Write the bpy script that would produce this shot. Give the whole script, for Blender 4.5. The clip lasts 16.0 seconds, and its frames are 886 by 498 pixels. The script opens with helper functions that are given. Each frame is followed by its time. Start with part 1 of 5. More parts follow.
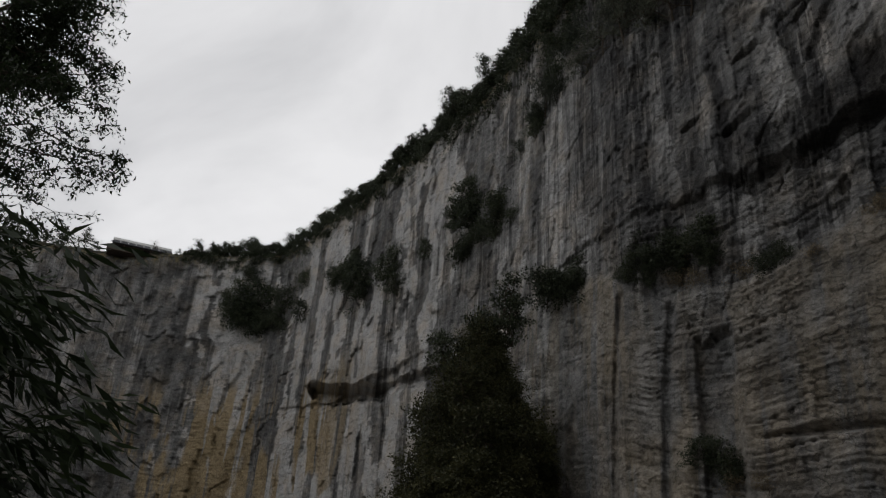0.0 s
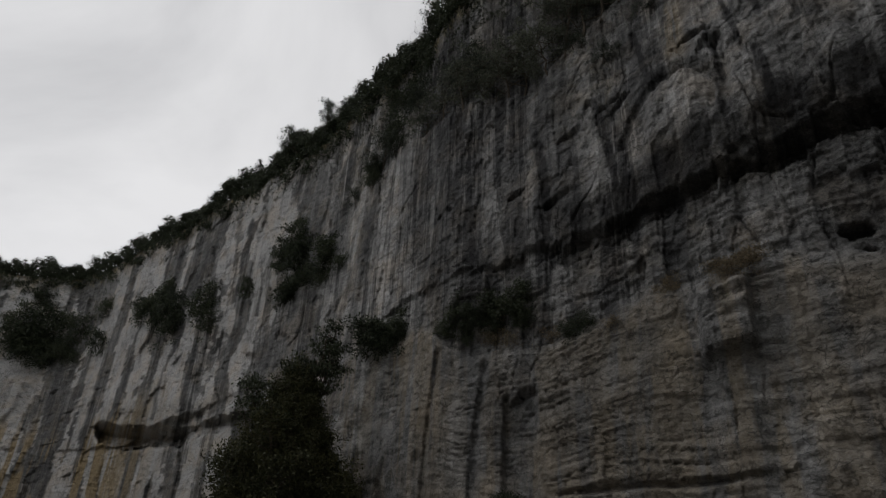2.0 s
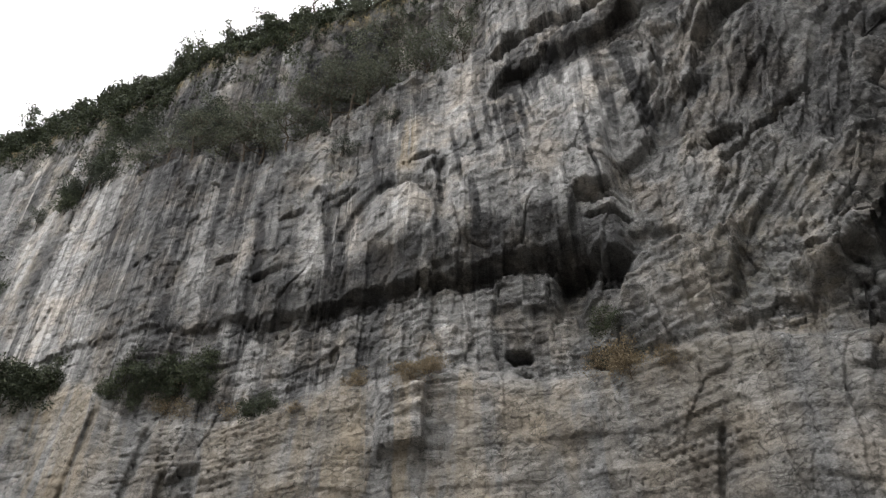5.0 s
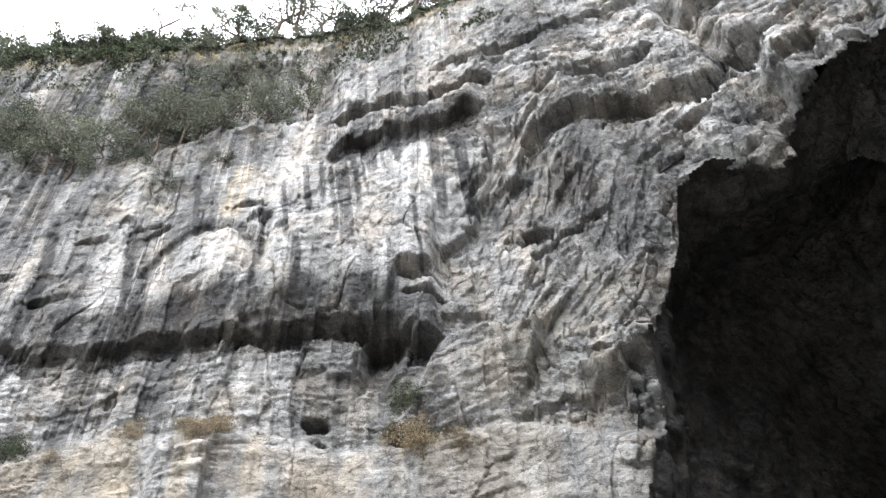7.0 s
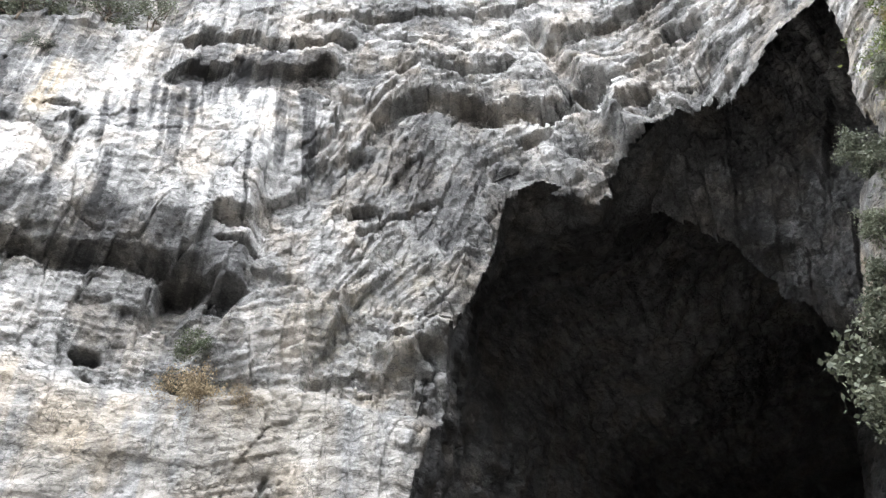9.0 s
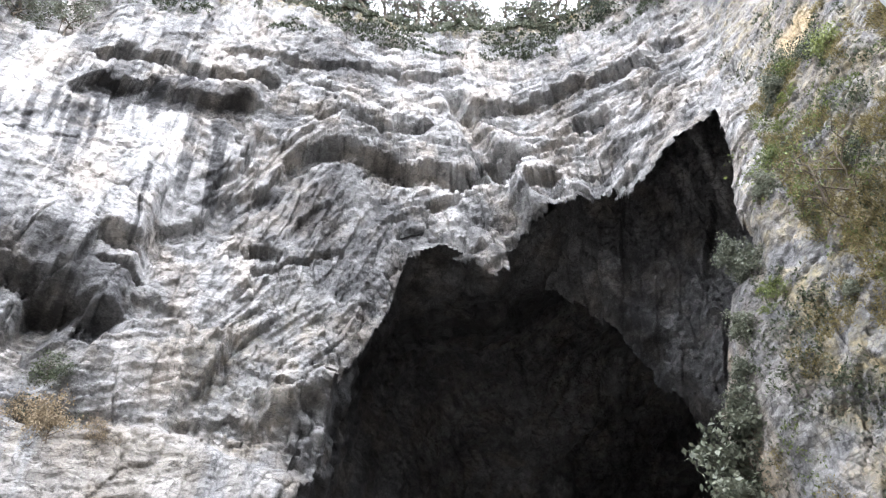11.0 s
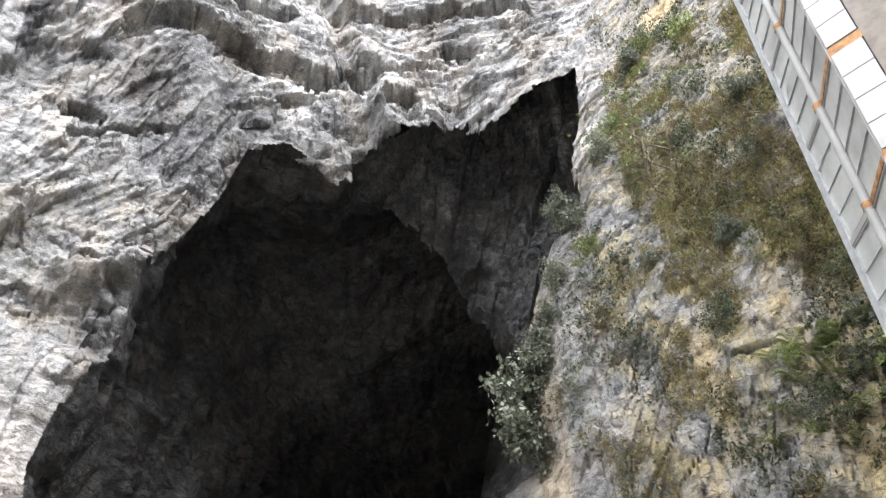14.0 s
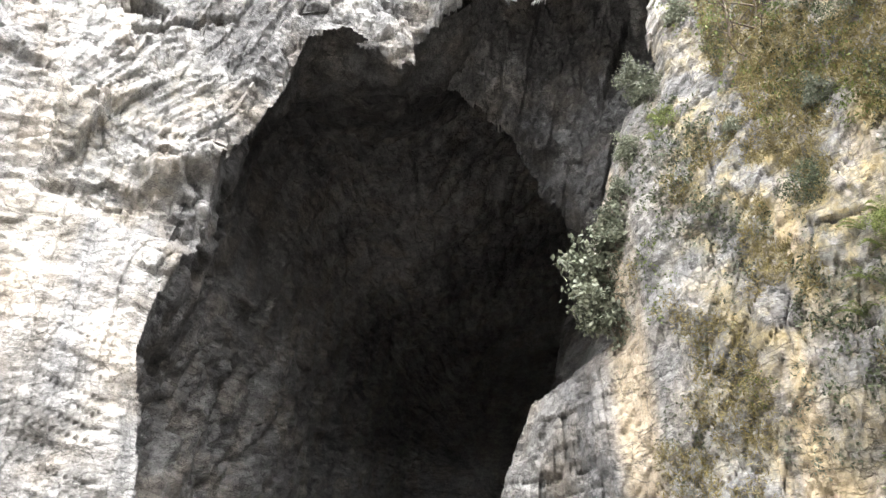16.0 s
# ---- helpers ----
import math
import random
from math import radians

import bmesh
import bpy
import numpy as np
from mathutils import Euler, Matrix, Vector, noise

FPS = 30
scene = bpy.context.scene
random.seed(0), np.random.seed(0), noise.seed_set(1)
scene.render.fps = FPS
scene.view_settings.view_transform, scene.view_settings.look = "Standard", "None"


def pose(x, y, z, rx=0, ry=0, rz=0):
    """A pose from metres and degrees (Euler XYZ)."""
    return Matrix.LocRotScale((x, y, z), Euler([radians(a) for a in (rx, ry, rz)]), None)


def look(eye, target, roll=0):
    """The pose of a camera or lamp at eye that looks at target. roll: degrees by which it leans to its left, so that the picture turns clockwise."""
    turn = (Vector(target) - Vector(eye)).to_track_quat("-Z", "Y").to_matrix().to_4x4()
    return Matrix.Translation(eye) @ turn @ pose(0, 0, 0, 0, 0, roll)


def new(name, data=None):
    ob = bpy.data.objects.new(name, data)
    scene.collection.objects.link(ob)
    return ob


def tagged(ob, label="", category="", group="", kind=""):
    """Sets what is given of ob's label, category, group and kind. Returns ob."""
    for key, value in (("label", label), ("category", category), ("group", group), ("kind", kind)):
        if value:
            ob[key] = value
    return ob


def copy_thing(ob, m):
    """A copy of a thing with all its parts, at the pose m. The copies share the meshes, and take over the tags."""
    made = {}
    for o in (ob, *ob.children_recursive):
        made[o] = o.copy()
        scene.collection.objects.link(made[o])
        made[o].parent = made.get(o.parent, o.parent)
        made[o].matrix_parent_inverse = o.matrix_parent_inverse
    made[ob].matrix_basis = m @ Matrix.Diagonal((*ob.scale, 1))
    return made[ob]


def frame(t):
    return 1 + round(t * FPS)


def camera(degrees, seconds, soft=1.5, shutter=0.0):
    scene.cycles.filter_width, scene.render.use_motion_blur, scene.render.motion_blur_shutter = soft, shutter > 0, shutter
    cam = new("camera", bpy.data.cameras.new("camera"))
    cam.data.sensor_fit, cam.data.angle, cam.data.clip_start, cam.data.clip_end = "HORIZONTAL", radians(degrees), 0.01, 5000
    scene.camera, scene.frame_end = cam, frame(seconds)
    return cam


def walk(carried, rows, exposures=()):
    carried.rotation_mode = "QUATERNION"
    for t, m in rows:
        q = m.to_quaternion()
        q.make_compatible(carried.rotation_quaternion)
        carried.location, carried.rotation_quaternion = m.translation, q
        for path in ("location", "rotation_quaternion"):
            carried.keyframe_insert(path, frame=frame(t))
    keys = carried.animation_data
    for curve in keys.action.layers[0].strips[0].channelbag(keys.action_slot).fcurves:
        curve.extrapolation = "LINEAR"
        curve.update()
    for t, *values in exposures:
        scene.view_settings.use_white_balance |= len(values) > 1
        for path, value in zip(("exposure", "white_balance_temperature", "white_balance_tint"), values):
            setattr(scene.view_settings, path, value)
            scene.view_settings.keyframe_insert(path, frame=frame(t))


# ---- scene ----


def aim(az, el, roll=0.0):
    """Camera pose at eye height: compass bearing from north (+y), elevation and lean in degrees."""
    a, e = radians(az), radians(el)
    eye = Vector((0.0, 0.0, 1.6))
    return look(eye, eye + 10 * Vector((math.sin(a) * math.cos(e), math.cos(a) * math.cos(e), math.sin(e))), roll)


# ---- camera: somebody turning on the spot at the bottom of the gorge ----
cam = camera(65.9, 16.0, soft=1.25)
PATH = [(0.0, aim(0.00, 23.43, 3.84)),
        (0.5, aim(4.13, 25.45, 4.64)),
        (1.0, aim(6.79, 26.09, 4.23)),
        (1.5, aim(10.30, 27.06, 3.16)),
        (2.0, aim(15.65, 28.29, 2.71)),
        (2.5, aim(19.55, 29.13, 2.20)),
        (3.0, aim(24.58, 30.51, 1.57)),
        (3.5, aim(29.20, 31.18, 1.12)),
        (4.0, aim(33.57, 32.60, 0.81)),
        (4.2, aim(35.84, 33.20, 0.49)),
        (6.3, aim(55.20, 40.10, -0.77)),
        (6.5, aim(57.36, 40.56, -1.66)),
        (7.0, aim(63.09, 41.16, -2.68)),
        (7.5, aim(68.29, 41.05, -3.69)),
        (8.0, aim(73.49, 39.84, -3.51)),
        (8.5, aim(77.43, 38.91, -2.38)),
        (9.0, aim(82.09, 38.51, -1.63)),
        (9.2, aim(84.23, 38.23, -1.59)),
        (11.3, aim(94.90, 43.92, -2.42)),
        (11.5, aim(96.45, 44.11, -3.31)),
        (12.0, aim(100.66, 44.63, -3.80)),
        (12.5, aim(105.10, 44.52, -4.83)),
        (13.0, aim(110.62, 42.91, -4.63)),
        (13.5, aim(111.49, 38.30, -3.44)),
        (14.0, aim(110.51, 35.50, -1.94)),
        (14.5, aim(110.41, 32.37, -1.39)),
        (15.0, aim(109.10, 29.49, -1.53)),
        (15.5, aim(106.50, 27.70, -1.21)),
        (16.0, aim(103.48, 25.77, -0.76))]
EXPO = [(0, -1.25, 6550, 10), (1.0, -1.35, 6550, 10), (2.5, -1.3, 6550, 10), (3.0, -1.2, 6650, 10), (3.5, -0.8, 6700, 10), (4.2, 0.0, 6750, 10), (6.3, 2.05, 6350, 10), (7.0, 2.35, 6300, 10), (9.2, 2.7, 6250, 10),
        (11.3, 2.9, 6050, 14), (13.0, 2.65, 6150, 14), (14.0, 3.0, 6300, 12), (15.0, 3.35, 6600, 11), (16.0, 3.6, 6650, 11)]
walk(cam, PATH, EXPO)

# ---- world and light: bright overcast ----
world = bpy.data.worlds.new("overcast")
scene.world = world
world.use_nodes = True
wt = world.node_tree
wt.nodes.clear()


def wnode(kind, **values):
    n = wt.nodes.new(kind)
    for k, v in values.items():
        n.inputs[k].default_value = v
    return n


SUN_AZ, SUN_EL = 262.0, 52.0
sky = wt.nodes.new("ShaderNodeTexSky")
sky.sky_type, sky.sun_disc = "NISHITA", False
sky.sun_elevation, sky.sun_rotation = radians(SUN_EL), radians(SUN_AZ)
sky_scale = wnode("ShaderNodeVectorMath")
sky_scale.operation = "SCALE"
sky_scale.inputs["Scale"].default_value = 0.12
wcoord = wt.nodes.new("ShaderNodeTexCoord")
cloud = wnode("ShaderNodeTexNoise", Scale=1.7, Detail=7.0, Roughness=0.55, Distortion=0.4)
ramp = wt.nodes.new("ShaderNodeValToRGB")
ramp.color_ramp.elements[0].position, ramp.color_ramp.elements[0].color = 0.38, (0.92, 0.925, 0.95, 1)
ramp.color_ramp.elements[1].position, ramp.color_ramp.elements[1].color = 0.64, (1.42, 1.42, 1.44, 1)
blend = wt.nodes.new("ShaderNodeMix")
blend.data_type = "RGBA"
blend.inputs[0].default_value = 0.93
back = wnode("ShaderNodeBackground", Strength=1.45)
wout = wt.nodes.new("ShaderNodeOutputWorld")
wt.links.new(wcoord.outputs["Generated"], cloud.inputs["Vector"])
wt.links.new(cloud.outputs[0], ramp.inputs[0])
wt.links.new(sky.outputs[0], sky_scale.inputs[0])
wt.links.new(sky_scale.outputs[0], blend.inputs[6])
wt.links.new(ramp.outputs[0], blend.inputs[7])
wt.links.new(blend.outputs[2], back.inputs[0])
wt.links.new(back.outputs[0], wout.inputs[0])

sun_data = bpy.data.lights.new("sun", "SUN")
sun_data.energy, sun_data.angle, sun_data.color = 0.6, radians(60), (1.0, 0.985, 0.97)
sun = new("sun", sun_data)
sa, se = radians(SUN_AZ), radians(SUN_EL)
sun_dir = Vector((math.sin(sa) * math.cos(se), math.cos(sa) * math.cos(se), math.sin(se)))
sun.matrix_world = look(sun_dir * 200, (0, 0, 0))
tagged(sun, kind="structure")

# ---- materials ----


class Nodes:
    """A small builder for procedural materials."""

    def __init__(self, name, rough=0.85):
        self.mat = bpy.data.materials.new(name)
        self.mat.use_nodes = True
        self.t = self.mat.node_tree
        self.bsdf = next(n for n in self.t.nodes if n.type == "BSDF_PRINCIPLED")
        self.bsdf.inputs["Roughness"].default_value = rough
        self.bsdf.inputs["Specular IOR Level"].default_value = 0.25

    def put(self, value, socket):
        if hasattr(value, "is_output"):
            self.t.links.new(value, socket)
        else:
            socket.default_value = value

    def coord(self, which="Object"):
        return self.t.nodes.new("ShaderNodeTexCoord").outputs[which]

    def attr(self, name):
        n = self.t.nodes.new("ShaderNodeAttribute")
        n.attribute_name = name
        return n

    def scaled(self, vec, scale):
        n = self.t.nodes.new("ShaderNodeMapping")
        self.t.links.new(vec, n.inputs[0])
        n.inputs["Scale"].default_value = scale
        return n.outputs[0]

    def noise(self, vec, scale, detail=6.0, rough=0.6, distort=0.0):
        n = self.t.nodes.new("ShaderNodeTexNoise")
        self.t.links.new(vec, n.inputs["Vector"])
        for k, v in (("Scale", scale), ("Detail", detail), ("Roughness", rough), ("Distortion", distort)):
            n.inputs[k].default_value = v
        return n.outputs[0]

    def cells(self, vec, scale, out="Distance", feature="F1"):
        n = self.t.nodes.new("ShaderNodeTexVoronoi")
        n.feature = feature
        self.t.links.new(vec, n.inputs["Vector"])
        n.inputs["Scale"].default_value = scale
        return n.outputs[out]

    def moved(self, vec, by, amount):
        """The coordinates, pushed about by a colour noise."""
        n = self.t.nodes.new("ShaderNodeVectorMath")
        n.operation = "MULTIPLY_ADD"
        self.t.links.new(by, n.inputs[0])
        n.inputs[1].default_value = (amount, amount, amount)
        self.t.links.new(vec, n.inputs[2])
        return n.outputs[0]

    def math(self, op, a, b=0.5, clamp=False):
        n = self.t.nodes.new("ShaderNodeMath")
        n.operation, n.use_clamp = op, clamp
        self.put(a, n.inputs[0]), self.put(b, n.inputs[1])
        return n.outputs[0]

    def rng(self, v, a, b, c=0.0, d=1.0):
        n = self.t.nodes.new("ShaderNodeMapRange")
        self.put(v, n.inputs[0])
        for i, x in enumerate((a, b, c, d)):
            n.inputs[i + 1].default_value = x
        return n.outputs[0]

    def mix(self, f, a, b, mode="MIX"):
        n = self.t.nodes.new("ShaderNodeMix")
        n.data_type, n.blend_type = "RGBA", mode
        self.put(f, n.inputs[0])
        self.put(a if hasattr(a, "is_output") else (*a, 1), n.inputs[6])
        self.put(b if hasattr(b, "is_output") else (*b, 1), n.inputs[7])
        return n.outputs[2]

    def ramp(self, v, stops):
        n = self.t.nodes.new("ShaderNodeValToRGB")
        self.put(v, n.inputs[0])
        e = n.color_ramp.elements
        while len(e) < len(stops):
            e.new(0.5)
        for k, (p, c) in zip(e, stops):
            k.position, k.color = p, (*c, 1)
        return n.outputs[0]

    def bump(self, height, strength=0.5, distance=0.1, normal=None):
        n = self.t.nodes.new("ShaderNodeBump")
        self.put(height, n.inputs["Height"])
        n.inputs["Strength"].default_value, n.inputs["Distance"].default_value = strength, distance
        if normal is not None:
            self.t.links.new(normal, n.inputs["Normal"])
        return n.outputs[0]

    def done(self, color, normal=None, rough=None):
        self.put(color if hasattr(color, "is_output") else (*color, 1), self.bsdf.inputs["Base Color"])
        if normal is not None:
            self.t.links.new(normal, self.bsdf.inputs["Normal"])
        if rough is not None:
            self.put(rough, self.bsdf.inputs["Roughness"])
        return self.mat


def limestone():
    """Weathered limestone: grey crust, pale water streaks, tan fresh breaks, ochre seeps, plant film."""
    n = Nodes("limestone", 0.92)
    uv, ob = n.coord("UV"), n.coord("Object")
    kind = n.attr("tone")
    split = n.t.nodes.new("ShaderNodeSeparateColor")
    n.t.links.new(kind.outputs["Color"], split.inputs[0])
    pale, ochre, film = split.outputs[0], split.outputs[1], split.outputs[2]
    streaky = kind.outputs["Alpha"]
    ragged = n.math("MULTIPLY", n.math("SUBTRACT", n.noise(n.scaled(ob, (1, 1, 0.55)), 0.9, 6, 0.62), 0.5), 0.20)
    white = n.math("ADD", n.noise(n.scaled(uv, (0.30, 0.026, 1)), 1.0, 3, 0.55, 0.5), ragged)
    white2 = n.math("ADD", n.noise(n.scaled(uv, (1.1, 0.06, 1)), 1.0, 3, 0.6, 0.5), ragged)
    black = n.math("ADD", n.noise(n.scaled(uv, (0.42, 0.018, 3.7)), 1.0, 3, 0.55, 0.4), ragged)
    blot = n.noise(ob, 0.16, 7, 0.62, 0.4)
    grain = n.noise(ob, 1.8, 8, 0.70)
    plate = n.noise(n.scaled(ob, (0.5, 0.5, 1.1)), 1.0, 4, 0.5, 0.3)
    wide = n.noise(n.scaled(uv, (0.085, 0.018, 1)), 1.0, 5, 0.6, 0.8)
    streaky = n.math("MULTIPLY", streaky, n.rng(wide, 0.40, 0.58, 0.35, 1.1))
    w = n.math("MULTIPLY", n.math("MAXIMUM", n.rng(white, 0.525, 0.545), n.rng(white2, 0.565, 0.59, 0.0, 0.75)), streaky)
    k = n.math("MULTIPLY", n.rng(black, 0.535, 0.56), streaky)
    v = n.math("ADD", pale, n.rng(blot, 0.35, 0.65, -0.10, 0.10))
    v = n.math("ADD", v, n.rng(grain, 0.35, 0.65, -0.07, 0.07))
    fine = n.noise(n.scaled(ob, (1, 1, 1.5)), 5.5, 9, 0.72)
    v = n.math("ADD", v, n.rng(fine, 0.38, 0.62, -0.10, 0.10))
    v = n.math("ADD", v, n.rng(plate, 0.46, 0.54, -0.05, 0.05))
    v = n.math("ADD", v, n.rng(wide, 0.36, 0.64, -0.10, 0.10))
    v = n.math("ADD", v, n.math("MULTIPLY", k, -0.30))
    v = n.math("ADD", v, n.math("MULTIPLY", w, 0.36), True)
    col = n.ramp(v, ((0.0, (0.026, 0.026, 0.027)), (0.25, (0.078, 0.078, 0.078)), (0.5, (0.165, 0.164, 0.160)), (0.75, (0.28, 0.277, 0.270)), (1.0, (0.46, 0.455, 0.445))))
    tan = n.mix(n.rng(n.noise(ob, 0.22, 5, 0.6), 0.46, 0.62), col, n.mix(1.0, col, (1.07, 0.99, 0.90), "MULTIPLY"))
    seep = n.math("MULTIPLY", ochre, n.rng(white, 0.44, 0.52), True)
    col2 = n.mix(seep, tan, n.mix(n.rng(grain, 0.35, 0.65), (0.22, 0.16, 0.085), (0.40, 0.32, 0.20)))
    moss = n.math("MULTIPLY", film, n.rng(n.noise(ob, 0.55, 9, 0.68), 0.43, 0.60), True)
    mcol = n.ramp(n.noise(ob, 1.1, 6, 0.65), ((0.3, (0.06, 0.056, 0.026)), (0.5, (0.18, 0.15, 0.068)), (0.7, (0.36, 0.28, 0.13))))
    col3 = n.mix(moss, col2, mcol)

    def crease(vec, scale, detail, rough, wide):
        """Narrow cracks where the noise crosses its middle."""
        off = n.math("ABSOLUTE", n.math("SUBTRACT", n.noise(vec, scale, detail, rough, 0.3), 0.5))
        return n.rng(off, 0.0, wide)

    flat = n.scaled(ob, (1, 1, 2.6))
    # dirt-filled cracks, some along the beds, some upright
    some = n.rng(n.noise(ob, 0.35, 4, 0.6), 0.45, 0.55)
    tall = n.scaled(ob, (1.5, 1.5, 0.45))
    line = n.math("MINIMUM", crease(n.scaled(ob, (0.55, 0.55, 2.0)), 0.42, 4, 0.6, 0.011), crease(tall, 0.5, 5, 0.62, 0.008))
    line = n.math("MULTIPLY", n.math("SUBTRACT", 1.0, line), n.rng(some, 0, 1, 0.35, 1.0))
    fine_line = n.math("SUBTRACT", 1.0, crease(n.scaled(ob, (0.7, 0.7, 1.8)), 1.25, 5, 0.65, 0.012))
    dirt = n.math("MAXIMUM", n.math("MULTIPLY", line, 0.72), n.math("MULTIPLY", fine_line, 0.30))
    # broken plates: steps between tilted chips at two sizes, with fine grit on them
    wild = n.t.nodes.new("ShaderNodeTexNoise")
    n.t.links.new(ob, wild.inputs["Vector"])
    wild.inputs["Scale"].default_value, wild.inputs["Detail"].default_value = 0.9, 4.0
    shaken = n.scaled(n.moved(ob, wild.outputs["Color"], 0.9), (0.8, 0.8, 1.5))
    seams = n.math("MULTIPLY", n.rng(n.cells(shaken, 0.62, "Distance", "DISTANCE_TO_EDGE"), 0.0, 0.030, 1.0, 0.0), n.rng(n.noise(ob, 0.5, 5, 0.6), 0.44, 0.56))
    seams2 = n.math("MULTIPLY", n.rng(n.cells(n.scaled(shaken, (1, 1, 1.6)), 1.7, "Distance", "DISTANCE_TO_EDGE"), 0.0, 0.040, 1.0, 0.0), n.rng(n.noise(ob, 0.9, 5, 0.6), 0.46, 0.60))
    dirt = n.math("MAXIMUM", dirt, n.math("MAXIMUM", n.math("MULTIPLY", seams, 0.70), n.math("MULTIPLY", seams2, 0.45)))
    col3 = n.mix(dirt, col3, (0.03, 0.03, 0.03))
    hb = n.math("ADD", n.math("MULTIPLY", n.cells(shaken, 0.75), -0.45), n.math("MULTIPLY", n.cells(shaken, 2.2), -0.22))
    hb = n.math("ADD", hb, n.math("MULTIPLY", crease(flat, 0.33, 6, 0.62, 0.016), 0.35))
    hb = n.math("ADD", hb, n.math("MULTIPLY", n.math("ADD", n.noise(n.scaled(ob, (1, 1, 1.6)), 2.4, 5, 0.62), n.math("MULTIPLY", fine, 0.5)), 0.30))
    return n.done(col3, n.bump(hb, 1.0, 0.32))


def plain(name, color, rough=0.7, spread=0.25, scale=3.0, bump=0.1, metal=0.0):
    n = Nodes(name, rough)
    ob = n.coord()
    v = n.noise(ob, scale, 7, 0.65)
    lo, hi = [c * (1 - spread) for c in color], [min(1, c * (1 + spread)) for c in color]
    n.bsdf.inputs["Metallic"].default_value = metal
    return n.done(n.ramp(v, ((0.3, lo), (0.7, hi))), n.bump(n.noise(ob, scale * 6, 5, 0.6), bump, 0.02) if bump else None)


def leafy(name, dark, mid, light, rough=0.55):
    """Leaves: each clump its own green, thin enough to let some light through."""
    n = Nodes(name, rough)
    geo = n.t.nodes.new("ShaderNodeNewGeometry")
    info = n.t.nodes.new("ShaderNodeObjectInfo")
    v = n.math("ADD", n.math("MULTIPLY", geo.outputs["Random Per Island"], 0.65), n.math("MULTIPLY", info.outputs["Random"], 0.35))
    col = n.ramp(v, ((0.1, dark), (0.5, mid), (0.95, light)))
    n.done(col)
    tr = n.t.nodes.new("ShaderNodeBsdfTranslucent")
    n.t.links.new(col, tr.inputs[0])
    mx = n.t.nodes.new("ShaderNodeMixShader")
    mx.inputs[0].default_value = 0.3
    out = next(k for k in n.t.nodes if k.type == "OUTPUT_MATERIAL")
    n.t.links.new(n.bsdf.outputs[0], mx.inputs[1]), n.t.links.new(tr.outputs[0], mx.inputs[2])
    n.t.links.new(mx.outputs[0], out.inputs[0])
    return n.mat


ROCK = limestone()
BARK = plain("bark", (0.075, 0.06, 0.045), 0.9, 0.4, 6.0, 0.4)
LEAF = leafy("dark_foliage", (0.018, 0.024, 0.015), (0.042, 0.052, 0.030), (0.085, 0.098, 0.055))
LEAF_NEAR = leafy("evergreen_leaves", (0.018, 0.028, 0.012), (0.032, 0.05, 0.02), (0.06, 0.08, 0.03))
LEAF_BRIGHT = leafy("fern_green", (0.05, 0.068, 0.02), (0.10, 0.125, 0.04), (0.19, 0.215, 0.07))
LEAF_DRY = leafy("dry_grass", (0.10, 0.075, 0.045), (0.17, 0.135, 0.085), (0.26, 0.21, 0.14), 0.8)
LEAF_GREY = leafy("grey_green_leaves", (0.02, 0.026, 0.018), (0.042, 0.05, 0.036), (0.08, 0.09, 0.066), 0.75)

# ---- value noise on arrays ----


def hash3(ix, iy, iz, seed):
    with np.errstate(over="ignore"):
        h = (ix.astype(np.uint32) * np.uint32(374761393)) ^ (iy.astype(np.uint32) * np.uint32(668265263)) ^ (iz.astype(np.uint32) * np.uint32(2147483647)) ^ np.uint32((seed * 974634777) & 0xFFFFFFFF)
        h = (h ^ (h >> np.uint32(13))) * np.uint32(1274126177)
        h = (h ^ (h >> np.uint32(15))) * np.uint32(2246822519)
        h = h ^ (h >> np.uint32(16))
    return h.astype(np.float32) / np.float32(4294967295.0)


def vnoise(x, y, z=None, seed=0):
    """Smooth value noise, -1 to 1."""
    x, y = np.asarray(x, np.float32), np.asarray(y, np.float32)
    z = np.zeros_like(x) if z is None else np.asarray(z, np.float32)
    x, y, z = np.broadcast_arrays(x, y, z)
    fx, fy, fz = np.floor(x), np.floor(y), np.floor(z)
    ix, iy, iz = fx.astype(np.int64), fy.astype(np.int64), fz.astype(np.int64)
    u, v, w = x - fx, y - fy, z - fz
    u, v, w = u * u * (3 - 2 * u), v * v * (3 - 2 * v), w * w * (3 - 2 * w)
    flat = not fz.any() and not (z != fz).any()
    total = 0
    for dz in ((0,) if flat else (0, 1)):
        a = hash3(ix, iy, iz + dz, seed) * (1 - u) + hash3(ix + 1, iy, iz + dz, seed) * u
        b = hash3(ix, iy + 1, iz + dz, seed) * (1 - u) + hash3(ix + 1, iy + 1, iz + dz, seed) * u
        c = a * (1 - v) + b * v
        total = total + (c if flat else c * (w if dz else 1 - w))
    return total * 2 - 1


def fbm(x, y, octaves=4, seed=0, gain=0.5, ridged=False):
    total, amp, norm = 0, 1.0, 0.0
    for o in range(octaves):
        k = 2.03 ** o
        n = vnoise(x * k + 17.3 * o, y * k - 9.1 * o, None, seed + o * 7)
        total = total + amp * ((1 - 2 * np.abs(n)) if ridged else n)
        norm += amp
        amp *= gain
    return total / norm


def smooth(a, b, x):
    t = np.clip((np.asarray(x, np.float32) - a) / (b - a), 0, 1)
    return t * t * (3 - 2 * t)


def box(x, a, b, soft):
    """1 between a and b, falling to 0 over soft outside."""
    return smooth(a - soft, a + soft, x) * (1 - smooth(b - soft, b + soft, x))


